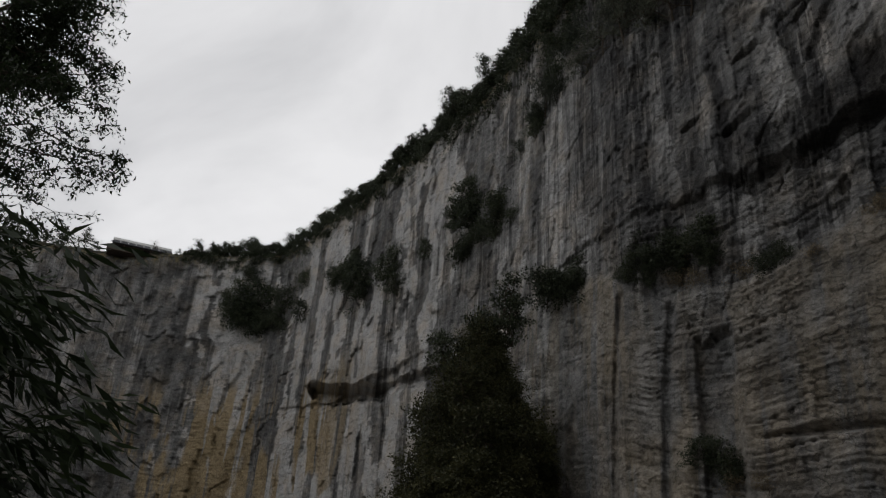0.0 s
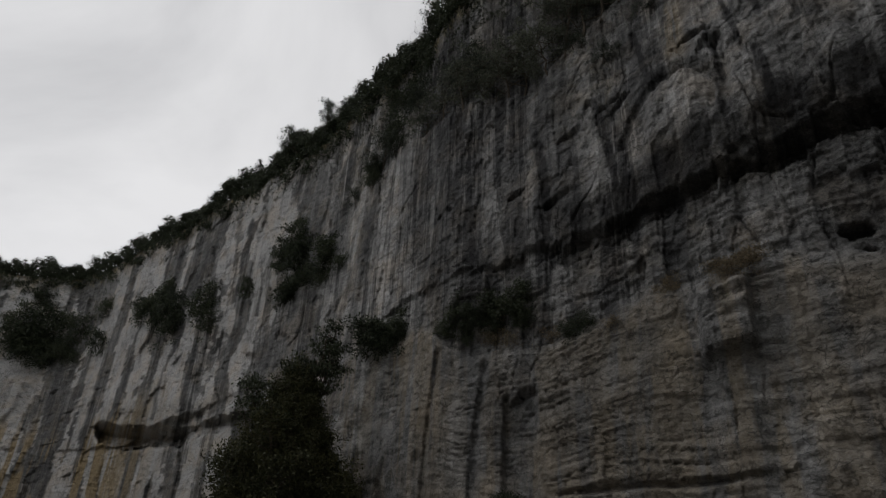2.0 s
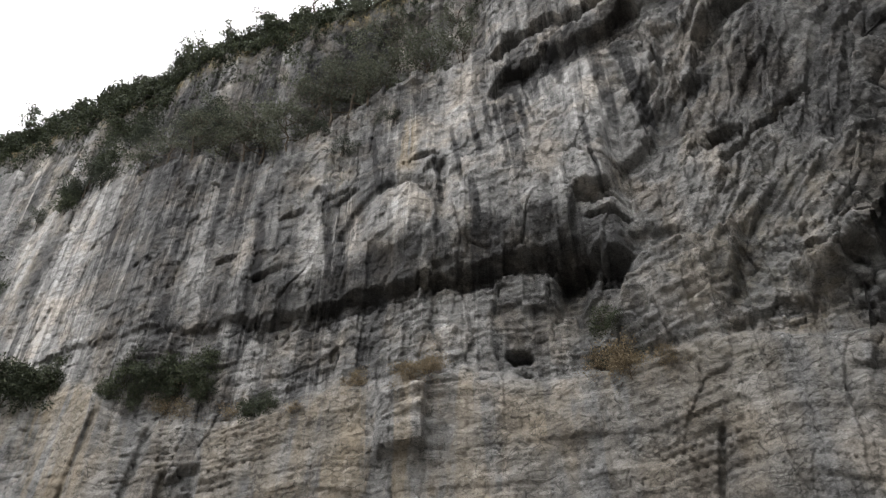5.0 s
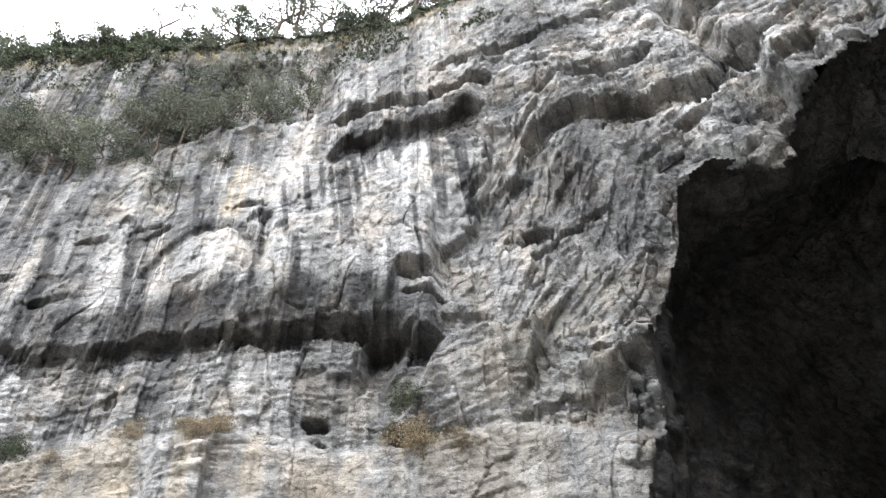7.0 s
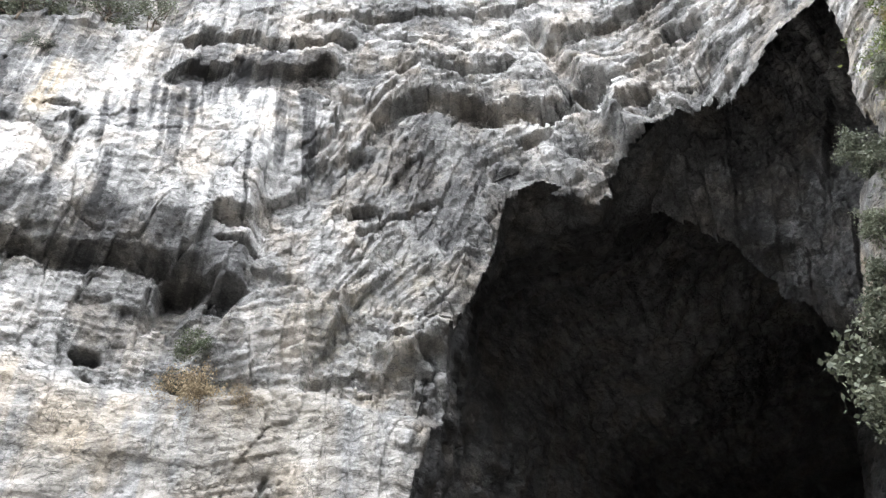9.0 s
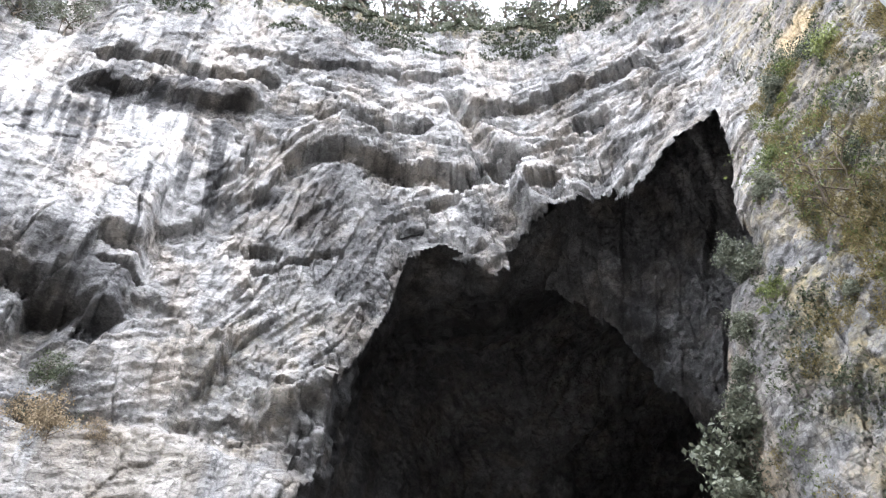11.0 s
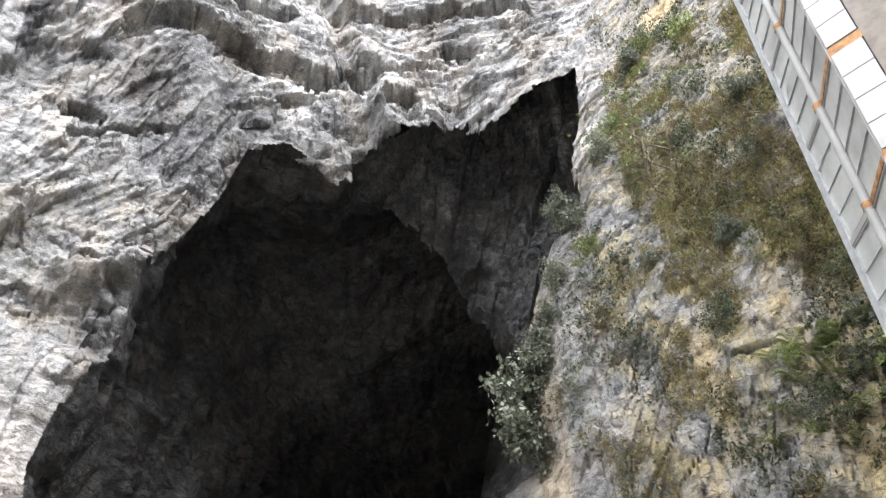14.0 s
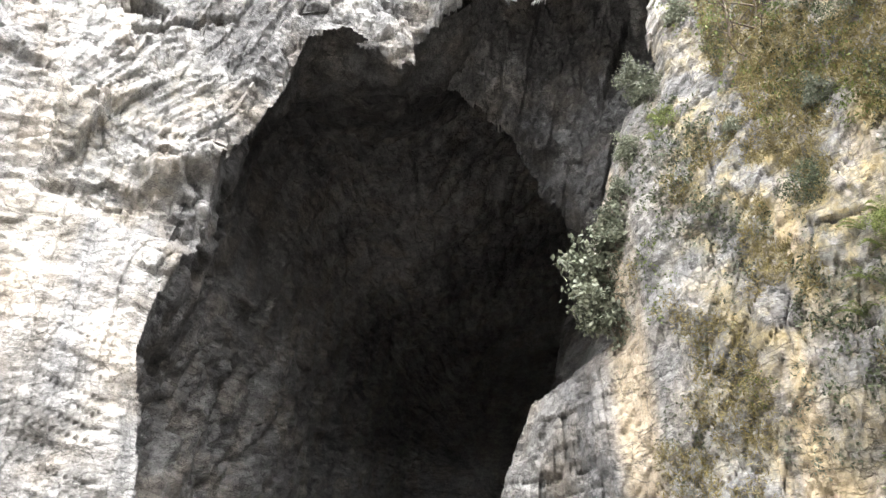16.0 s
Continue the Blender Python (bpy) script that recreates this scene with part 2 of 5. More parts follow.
def facets(x, y, sx, sy, seed):
    """Broken faces: tilted planes of about sx by sy metres, and how near the crack between two of them is (0 at the crack)."""
    x, y = np.asarray(x, np.float32) / sx, np.asarray(y, np.float32) / sy
    cx, cy = np.floor(x).astype(np.int64), np.floor(y).astype(np.int64)
    one = np.full(x.shape, 9.0, np.float32)
    two, val = one.copy(), np.zeros(x.shape, np.float32)
    for i in (-1, 0, 1):
        for j in (-1, 0, 1):
            a, b = cx + i, cy + j
            k = np.zeros_like(a)
            px, py = x - a - 0.1 - 0.8 * hash3(a, b, k, seed), y - b - 0.1 - 0.8 * hash3(a, b, k, seed + 1)
            dd = px * px + py * py
            plane = hash3(a, b, k, seed + 2) * 2 - 1 + 1.3 * px * (hash3(a, b, k, seed + 3) - 0.5) + 1.3 * py * (hash3(a, b, k, seed + 4) - 0.5)
            closer = dd < one
            two = np.where(closer, one, np.minimum(two, dd))
            val = np.where(closer, plane, val)
            one = np.where(closer, dd, one)
    return val, np.sqrt(two) - np.sqrt(one)


# ---- the gorge: plan and profile of its wall ----
# bearing in degrees from the middle of the floor, distance of the foot and of the rim in metres
PLAN = ((-180, 120, 125), (-150, 150, 156), (-110, 215, 222), (-70, 285, 292), (-45, 285, 290), (-27, 250, 254), (-14, 221, 224), (-9.8, 187, 187), (-5, 156, 155), (0, 131, 131),
        (4.4, 116, 117), (8, 101, 102), (16, 78, 79), (26.6, 66, 66), (40, 56, 57), (60, 50, 50), (79, 47, 47), (91, 47, 48), (104, 47, 50), (113, 44, 50),
        (116.5, 37, 50), (122, 31.5, 50), (130, 28, 50), (140, 25.5, 46), (150, 25, 42), (165, 30, 44), (180, 120, 125))
P_TH, P_FOOT, P_RIM = (np.array(c, float) for c in zip(*PLAN))
RIM_Z = 89.5
# mouth of the cave: bearing and elevation from the middle of the floor
MOUTH = ((79.6, -6), (79.4, 6), (79.4, 10.4), (78.7, 16.2), (79.9, 21.5), (81.0, 24), (82.4, 28), (83.2, 31.5), (84.0, 34.2), (85.5, 36.4), (88.0, 40.0), (89.2, 42.8), (92.4, 43.6), (96.5, 42.6),
         (100.2, 41.2), (101.3, 43.2), (105.2, 43.9), (109.4, 46.1), (118.6, 47.5), (123.5, 49.0), (127.3, 50.0), (126.5, 46), (124.8, 41.5), (125.2, 37.5), (121.9, 35.2), (121.0, 31.9),
         (118.3, 26.6), (117.2, 20), (118.2, 17.4), (115.2, 15.2), (110.6, 12.0), (108.4, 6.4), (106.5, -6))


def spline(table):
    """Rounds the corners of the plan."""
    t = np.arange(-180, 180.001, 0.25)
    r = np.interp(t, P_TH, table)
    k = np.hanning(17)
    k /= k.sum()
    r = np.convolve(np.pad(r, 8, "edge"), k, "valid")
    return t, r


S_TH, S_FOOT = spline(P_FOOT)
S_TH, S_RIM = spline(P_RIM)


def base_radius(th, z):
    foot, rim = np.interp(th, S_TH, S_FOOT), np.interp(th, S_TH, S_RIM)
    return foot + (rim - foot) * smooth(6, 84, z)


def inside(th, el, poly):
    """Which of the places lie within the outline."""
    hit = np.zeros(np.shape(th), bool)
    for (x0, y0), (x1, y1) in zip(poly, poly[1:] + poly[:1]):
        if y0 == y1:
            continue
        cross = (y0 > el) != (y1 > el)
        hit ^= cross & (th < (x1 - x0) * (el - y0) / (y1 - y0) + x0)
    return hit


def edge_distance(th, el, poly):
    """Distance in degrees from the outline."""
    best = np.full(np.shape(th), 1e9, np.float32)
    for (x0, y0), (x1, y1) in zip(poly, poly[1:] + poly[:1]):
        dx, dy = x1 - x0, y1 - y0
        t = np.clip(((th - x0) * dx + (el - y0) * dy) / (dx * dx + dy * dy + 1e-9), 0, 1)
        best = np.minimum(best, np.hypot(th - x0 - t * dx, el - y0 - t * dy))
    return best


def ledge_z(th):
    """Lip of the long overhang."""
    return np.interp(th, (-10, 6, 12, 20, 26, 32, 39, 48, 52, 62), (34.2, 38.2, 39.4, 39.0, 38.2, 37.6, 37.3, 36.6, 36.6, 35.4)).astype(np.float32)


def bed_z(th):
    """Top of the bedded foot of the wall."""
    return np.interp(th, (0, 9, 13, 17.6, 25, 31.7, 38, 45, 52, 61.5, 68, 72, 76.5, 81, 90), (36, 35, 33.7, 29.4, 27.2, 28.4, 27, 27, 26.5, 25.2, 27.1, 26.6, 24.8, 24.3, 24)).astype(np.float32)


def shelf_z(th):
    """Foot of the wooded shelf high on the wall."""
    return np.interp(th, (12, 19.4, 25.4, 30, 36.6, 48), (69, 65.6, 62.6, 66.2, 69.8, 71)).astype(np.float32)


def stroke(arc, z, places, wide):
    """1 on the line through the places (bearing, height), falling to 0 at wide metres from it."""
    best = np.full(np.shape(arc), 1e9, np.float32)
    line = [(float(np.interp(t, TH, ARC_LINE)), h) for t, h in places]
    for (x0, y0), (x1, y1) in zip(line, line[1:]):
        dx, dy = x1 - x0, y1 - y0
        u = np.clip(((arc - x0) * dx + (z - y0) * dy) / (dx * dx + dy * dy + 1e-9), 0, 1)
        best = np.minimum(best, np.hypot(arc - x0 - u * dx, z - y0 - u * dy))
    return 1 - smooth(0.15 * wide, wide, best)


def lip(th, z, places, out, deep, tall, rise, wob, soft=0.8):
    """A jutting ledge along the places (bearing, height): proud above its lip, undercut for tall metres below."""
    t = [p[0] for p in places]
    edge = np.interp(th, t, [p[1] for p in places]).astype(np.float32) + wob
    ends = smooth(t[0], t[0] + 2 * soft, th) * (1 - smooth(t[-1] - 2 * soft, t[-1], th))
    under = smooth(edge - tall * (0.25 + 0.75 * ends), edge - 0.35 * tall, z) * (1 - smooth(edge - 0.12, edge + 0.12, z))
    above = smooth(edge - 0.12, edge + 0.25, z) * (1 - smooth(edge + 0.3 * rise, edge + rise, z))
    return ends * (out * above - deep * under)


def hollow(arc, z, t, h, rx, ry, deep, wob, tilt=0.0):
    """A scooped hollow, deepest under its upper edge."""
    x, y = arc - float(np.interp(t, TH, ARC_LINE)), z - h
    y = y - tilt * x
    q = (x / rx) ** 2 + (y / ry) ** 2 + wob
    return -deep * (1 - smooth(0.55, 1.0, q)) * (0.35 + 0.65 * smooth(-ry, 0.7 * ry, y))


PITS = ((50.7, 28.0, 1.1, 0.7, 1.8), (51.6, 26.0, 0.6, 0.45, 1.0), (33.8, 31.5, 0.45, 0.9, 1.2), (41.4, 53.6, 2.2, 0.45, 1.6), (42.6, 51.2, 1.0, 1.3, 0.9), (60.2, 41.2, 1.9, 0.5, 1.4), (61.0, 39.2, 2.0, 0.45, 1.4),
        (96.5, 56.0, 2.2, 1.8, 2.5), (101.0, 59.0, 2.6, 2.0, 3.0), (112.5, 63.0, 2.0, 1.4, 2.2), (73.5, 44.5, 1.6, 1.0, 1.6))


def relief(th, z, arc):
    """How far the wall stands out of its plain plan at a bearing and a height, and its tone (pale, ochre, plant film, streaked)."""
    th, z, arc = (np.asarray(a, np.float32) for a in (th, z, arc))
    r = base_radius(th, z)
    el = np.degrees(np.arctan2(z - 1.6, r))
    far = smooth(60, 170, r)
    right = smooth(113, 118, th) * (1 - smooth(30, 44, z)) + 0.8 * smooth(127, 134, th) * smooth(30, 44, z)
    fold = smooth(61, 69, th) * (1 - smooth(126, 134, th)) * smooth(28, 34, z + 3 * vnoise(arc / 5, z / 5, None, 5)) * (1 - 0.6 * smooth(68, 82, z))
    low = (1 - smooth(-1.2, 1.2, z - bed_z(th) - 1.5 * vnoise(arc / 9, z * 0, None, 8))) * smooth(2, 12, th) * (1 - right)
    wall = (1 - low) * (1 - fold) * (1 - right) * (1 - 0.55 * (1 - smooth(0, 10, th)))
    wavy = 1.2 * fbm(arc / 14, z * 0, 3, 21)
    d = 2.4 * fbm(arc / 26, z / 34, 4, 1) + 0.8 * fbm(arc / 7, z / 9, 4, 2)
    wx, wz = 1.2 * vnoise(arc / 4, z / 6, None, 14), 1.2 * vnoise(arc / 5, z / 4, None, 15)
    big, gap = facets(arc + wx, z + wz, 3.4, 7.5, 200)
    mid_, gap2 = facets(arc + wx, z + wz, 1.5, 2.6, 220)
    tiny = facets(arc + 0.4 * wx, z + 0.4 * wz, 0.62, 0.8, 240)[0]
    flute = fbm(arc / 2.4, z / 24, 4, 3, 0.55)
    patch = smooth(-0.25, 0.35, fbm(arc / 12, z / 14, 3, 16))
    cracked = smooth(0.1, 0.45, fbm(arc / 6, z / 8, 3, 17))
    rough_ = 0.22 * fbm((arc + 0.8 * wx) / 2.2, (z + 0.8 * wz) / 2.6, 5, 18, 0.62, True)
    ribs = fbm((arc + 0.5 * wx) / 1.3, z / 9, 4, 19, 0.6, True)
    def slabs(u, v, wide, tall, seed):
        c1 = np.floor(u / wide + 0.35 * vnoise(u / wide, v * 0 + 9.0, None, seed)).astype(np.int64)
        r1_ = np.floor(v / tall + 7.0 * hash3(c1, c1 * 0, c1 * 0, seed + 1)).astype(np.int64)
        return hash3(c1, r1_, c1 * 0, seed + 2) - 0.5

    joint = 0.42 * slabs(arc + 0.5 * wx, z + 0.4 * wz, 2.6, 6.5, 400) + 0.22 * slabs(arc + 0.3 * wx, z + 0.3 * wz, 1.05, 2.2, 410) + 0.10 * slabs(arc + 0.2 * wx, z + 0.2 * wz, 0.55, 0.7, 420)
    d = d + wall * joint * (1.8 - 0.9 * patch) * (1 - 0.5 * box(th, 46, 62, 2) * box(z, 45, 62, 2))
    d = d + wall * (0.34 * flute * (0.4 + patch) + 0.16 * big + 0.10 * mid_ + 0.08 * tiny + 0.55 * rough_ * (1.15 - 0.6 * patch) + 0.12 * ribs - 0.55 * cracked * (1 - smooth(0.0, 0.06, gap)))
    # the long overhang, its sloping underside and the recess below
    lz = ledge_z(th) + wavy * 0.9 + 0.45 * big + 0.35 * mid_
    span = smooth(-16, -8, th) * (1 - smooth(61.0, 63.5, th)) * (0.35 + 0.65 * smooth(18, 34, th) + 0.6 * box(th, -12, -3, 1.2)) * (1 - 0.7 * box(th, 0, 9, 2))
    d = d + span * ((2.2 + 1.2 * box(th, 44, 62, 3)) * (0.55 * smooth(lz - 0.15, lz + 0.3, z) + 0.45 * smooth(lz + 0.2, lz + 4.5 + 2 * flute, z)) * (1 - smooth(lz + 5, lz + 26, z)) - (1.2 + 1.4 * patch) * box(z, lz - 1.5 - 1.1 * patch, lz + 0.1, 0.3))
    d = d - 2.8 * box(th - 0.25 * (z - lz) + 0.5 * big, 55.5, 58.8, 0.8) * box(z + mid_, lz - 5.5, lz + 0.5, 0.8)
    # slot under the hanging foot of the far wall, and the stepped shelf beside it
    d = d + lip(th, z, ((-10.6, 40.5), (-8.5, 37.0), (-6.0, 35.0), (-3.5, 33.5)), 3.0, 9.0, 4.6, 14, 0.3 * mid_, 0.4)
    d = d + lip(th, z, ((-4.2, 33.4), (-0.2, 33.0), (2.5, 33.0)), 2.5, 2.0, 2.5, 12, 0.4 * mid_, 0.3)
    shelf0 = np.interp(th, (9, 12.5, 19.2, 20.4), (38.4, 41.0, 38.6, 36.0)).astype(np.float32) + 0.4 * mid_
    d = d + 1.6 * box(th, 9.3, 19.9, 0.35) * (1 - smooth(shelf0 - 0.15, shelf0 + 0.3, z)) * smooth(shelf0 - 8, shelf0 - 3.5, z)
    # beds in the foot of the wall
    zz = z + 0.5 * vnoise(arc / 30, z / 20, None, 31) + 0.25 * vnoise(arc / 7, z / 5, None, 32) - 0.7 * (bed_z(th) - 27.0)
    t1 = zz / 0.95 + 0.8 * vnoise(arc / 60, zz / 2.6, None, 34)
    id1 = np.floor(t1)
    k1 = id1.astype(np.int64)
    blk = np.floor(arc / (3.5 + 5.0 * hash3(k1, k1 * 0, k1 * 0, 6)) + 7 * hash3(k1, k1 * 3, k1, 5)).astype(np.int64)
    out1 = hash3(k1, blk, k1 * 0, 9)
    split_ = vnoise(arc / 5, id1 * 3.7, None, 33)
    notch = np.exp(-((t1 - id1) / 0.10) ** 2) * smooth(-0.35, 0.25, split_)
    t2 = zz / 0.30
    id2 = np.floor(t2)
    k2 = id2.astype(np.int64)
    out2 = hash3(k2, np.floor(arc / (3.0 + 7 * hash3(k2, k2 * 0, k2, 12)) + 0.3 * vnoise(arc / 2, zz / 2, None, 37)).astype(np.int64), k2 * 0, 11)
    thin = smooth(-0.2, 0.4, fbm(arc / 8, z / 6, 3, 35))
    beds = 0.42 * out1 * (0.35 + 0.65 * patch) + 0.34 * out2 * (0.10 + thin) - 0.5 * notch * (0.3 + 0.7 * thin) + 0.06 * tiny + 0.4 * rough_ + 0.5 * joint - 0.35 * cracked * (1 - smooth(0, 0.07, gap))
    calm = smooth(57, 66, th)
    beds = beds * (1 - 0.30 * calm) + calm * (0.14 * big + 0.10 * mid_ - 0.2 * cracked * (1 - smooth(0, 0.06, gap2)))
    d = d + low * (beds + 1.5) + wall * 0.28 * (out2 - 0.5) * (z < lz)
    d = d + low * 0.9 * smooth(0.0, 0.4, fbm(arc / 10, z / 7, 2, 36))
    # jutting block and bays of the foot
    d = d + 1.7 * box(th, 38.0, 42.2, 0.3) * box(z, 20.4, 25.6, 0.4) * low
    d = d - 1.7 * box(th, 21.4, 24.2, 0.25) * box(z, 4, 22.0 + 0.6 * mid_, 0.4) * low - 1.0 * stroke(arc, z, ((15.6, 29), (15.0, 19), (14.6, 4)), 1.1) * low - 1.0 * stroke(arc, z, ((20.0, 28), (19.0, 18), (18.4, 4)), 0.9) * low
    d = d - 1.0 * box(th, 26, 40, 2.5) * box(z + 0.5 * wavy, 11.2, 11.7, 0.2) - 0.8 * stroke(arc, z, ((66.8, 18.6), (66.2, 16), (65.1, 11.5)), 0.35)
    # block under the pale face, rounded pale boss, wooded ledge
    d = d + 2.2 * box(th - 0.45 * (z - 31) + 0.4 * mid_, 60.4, 71.2, 0.5) * smooth(25.8, 31.5, z + 0.5 * mid_) * (1 - smooth(34.1, 35.1, z + 0.3 * mid_)) - 0.9 * box(th, 58, 78, 1.5) * box(z + 0.8 * mid_ + 0.8 * vnoise(arc / 6, z * 0, None, 43), 26.0, 27.3, 0.4)
    d = d + 1.0 * np.sqrt(np.clip(1 - ((th - 38.8) / 3.4) ** 2 - ((z - 45) / 4.6) ** 2, 0, 1))
    shelf = shelf_z(th) + 0.5 * big
    d = d - 2.4 * box(th, 13, 49, 1.5) * smooth(shelf, shelf + 0.8, z) * (1 - smooth(shelf + 8, shelf + 16, z))
    shelf2 = 62 + 2.6 * (th - 6)
    d = d - 2.2 * box(th, 6, 14, 1.0) * smooth(shelf2, shelf2 + 0.8, z) * (1 - smooth(shelf2 + 8, shelf2 + 16, z))
    for pt, pz, pw, ph, depth in PITS:
        pr = np.interp(pt, S_TH, S_RIM)
        q = ((th - pt) * pr / 57.3 / pw) ** 2 + ((z - pz) / ph) ** 2
        d = d - depth * (1 - smooth(0.3, 1.4, q + 0.5 * tiny + 1.2 * rough_))
    # ledges, gullies and hollows of the pale face and of the arch
    wob = 0.9 * vnoise(arc / 3.5, z * 0, None, 41) + 0.35 * mid_ + 0.3 * joint
    for places, out, deep, tall, rise in ((((48.6, 62.0), (51, 63.8), (53.8, 65.2), (60.6, 63.6), (69.5, 64.6)), 0.9, 1.1, 3.4, 5), (((49, 70.2), (55.5, 70.2), (66.2, 68.6), (71.5, 70.5)), 0.9, 1.2, 2.2, 5),
                                         (((73.2, 57.6), (78.6, 58.9), (85.9, 58.6), (93, 57.9), (98.6, 56.0)), 0.8, 1.7, 3.6, 6), (((95.5, 69.0), (102.7, 71.8), (108.3, 71.6), (114.6, 73.4)), 0.9, 1.3, 3.2, 6),
                                         (((111, 72.4), (120.5, 70.6), (124, 66.0)), 0.8, 1.0, 2.0, 5), (((62, 73.5), (80, 75.0), (98, 77.0)), 0.6, 0.6, 1.0, 4), (((76, 64.5), (84, 64.0), (93, 65.5)), 0.7, 0.9, 1.3, 4),
                                         (((99, 62.5), (106, 60.6), (112, 60.0)), 0.8, 0.9, 1.3, 4), (((45, 52.0), (50, 51.4), (58, 52.6)), 0.2, 0.25, 0.4, 3)):
        d = d + lip(th, z, places, out, deep, tall, rise, wob)
    d = d - 1.9 * stroke(arc, z, ((95.8, 72), (98.0, 64.4), (101.4, 56.0)), 2.0) - 0.9 * stroke(arc, z, ((73.0, 42.0), (76, 42.9), (80.3, 44.8), (81.8, 45.3)), 0.5)
    d = d + 1.5 * stroke(arc, z, ((84.2, 31.2), (81.6, 30.5), (79.0, 28.8)), 1.1) + 1.3 * stroke(arc, z, ((76.0, 29.8), (78.4, 28.3), (81.8, 27.0)), 1.0) + 1.1 * stroke(arc, z, ((83.4, 28.5), (81.6, 26.6), (80.4, 24.8)), 0.9)
    dent = 0.25 * tiny + 0.5 * rough_
    for t, h, rx, ry, deep, tilt in ((105.6, 53.4, 2.6, 2.9, 2.4, 0.3), (114.8, 62.2, 2.4, 1.5, 1.9, -0.2), (93.4, 52.6, 2.5, 0.9, 1.5, 0.35), (97.8, 46.0, 0.9, 0.8, 1.2, 0.0), (125.5, 71.5, 2.4, 2.2, 1.6, -0.4), (65.0, 36.2, 3.0, 1.7, 0.9, -0.2),
                                    (101.6, 46.6, 1.1, 1.5, 1.6, 0.0), (109.5, 57.2, 1.6, 0.8, 1.0, 0.2), (119.0, 66.0, 1.8, 0.9, 1.1, -0.3), (22.7, 46.4, 1.8, 0.6, 1.1, 0.0), (26.6, 42.7, 2.3, 0.8, 1.3, 0.1), (28.0, 50.9, 1.9, 0.7, 1.0, 0.2), (30.2, 53.3, 0.8, 1.2, 0.9, 0.0), (33.4, 51.0, 1.6, 0.8, 0.9, 0.4),
                                    (15.6, 50.0, 2.0, 0.7, 0.8, 0.0), (19.0, 54.0, 1.2, 2.2, 0.7, 0.0), (45.0, 48.5, 1.1, 1.8, 0.7, 0.0), (87.5, 50.2, 1.5, 0.6, 0.8, 0.5), (68.5, 50.0, 1.0, 2.6, 0.8, 0.0), (72.0, 51.5, 1.6, 1.0, 0.9, 0.6)):
        d = d + hollow(arc, z, t, h, rx, ry, deep, dent, tilt)
    d = d + 1.2 * stroke(arc, z, ((102.6, 52.0), (104.2, 49.4), (107.0, 49.6), (110.2, 53.0)), 1.2)
    d = d - 0.7 * stroke(arc, z, ((33.2, 45.0), (34.8, 48.4), (38.0, 50.2), (41.5, 49.4), (43.4, 46.0)), 0.9) - 0.8 * stroke(arc, z, ((43.6, 51.5), (43.8, 45.5), (43.2, 41.0)), 0.8)
    # the pale face stands proud of the darker rock beside it
    edge_t = np.interp(z, (34, 39.7, 41.9, 42.5, 45.8, 47.1, 52.2, 57.3, 62), (57.0, 57.3, 58.6, 61.7, 62.9, 65.9, 67.2, 69.6, 70)).astype(np.float32) + 0.5 * mid_ + 0.4 * big
    d = d - 1.5 * smooth(-0.35, 0.35, th - edge_t) * (1 - smooth(1, 9, th - edge_t)) * box(z, 38, 60, 2.0)
    # fluted, gnawed rock about the mouth of the cave: steep flutes on its flank, wavy ledges over its crown
    a2, z2 = arc + 2.4 * vnoise(arc / 10, z / 8, None, 51), z + 2.2 * vnoise(arc / 9, z / 10, None, 52)
    flank = box(th, 66, 89, 3) * (1 - smooth(54, 60, z)) * smooth(32, 36, z)
    l1, l2 = a2 * 0.90 - z2 * 0.44, a2 * 0.44 + z2 * 0.90
    f1, g1 = facets(l1, l2, 1.9, 6.5, 300)
    f3 = facets(l1, l2, 0.7, 2.8, 310)[0]
    f2, g2 = facets(a2 + 0.4 * wx, z2 + 0.4 * wz, 2.7, 1.15, 320)
    fb = z2 - 13.0 * smooth(68, 91, th) * (1 - smooth(56, 68, z)) + 0.8 * vnoise(arc / 5, z / 5, None, 58)
    q1, q2 = np.floor(fb / 1.15).astype(np.int64), np.floor(fb / 0.42).astype(np.int64)
    cut_ = np.floor((a2 + 0.4 * z2) / (1.8 + 4.5 * hash3(q1, q1 * 0, q1, 59))).astype(np.int64)
    ledgy = (0.66 * hash3(q1, cut_, q1 * 0, 60) + 0.28 * hash3(q2, cut_, q1 * 0, 61) - 0.47) * (1 - 0.35 * smooth(58, 68, z))
    d = d + fold * (flank * (0.60 * f1 + 0.34 * f3 + 0.45 * ledgy) + (1 - flank) * (0.25 * f1 + ledgy + 0.42 * f2) + 0.08 * tiny + 0.3 * joint - 0.4 * cracked * (1 - smooth(0, 0.05, g1)) - 0.15 * patch * (1 - smooth(0, 0.06, g2)))
    # the near shoulder: broken slope with slanting seams
    sl1, sl2 = arc * 0.82 + z * 0.57, z * 0.82 - arc * 0.57
    r1, e1 = facets(sl1 + wx, sl2 + 0.3 * wz, 2.6, 1.3, 340)
    sf, se_ = facets(arc * 0.95 + z * 0.3 + 0.3 * wx, z * 0.95 - arc * 0.3 + 0.2 * wz, 4.5, 2.0, 360)
    seam = (1 - smooth(0.015, 0.05, se_)) * smooth(0.1, 0.35, vnoise(arc / 2.5, z / 2.5, None, 361))
    d = d + right * (0.16 * sf - 0.30 * seam)
    near1, near2 = facets(arc * 0.97 + z * 0.25, z * 0.97 - arc * 0.25, 0.34, 0.55, 370), facets(arc * 0.9 - z * 0.43, z * 0.9 + arc * 0.43, 0.9, 1.7, 380)
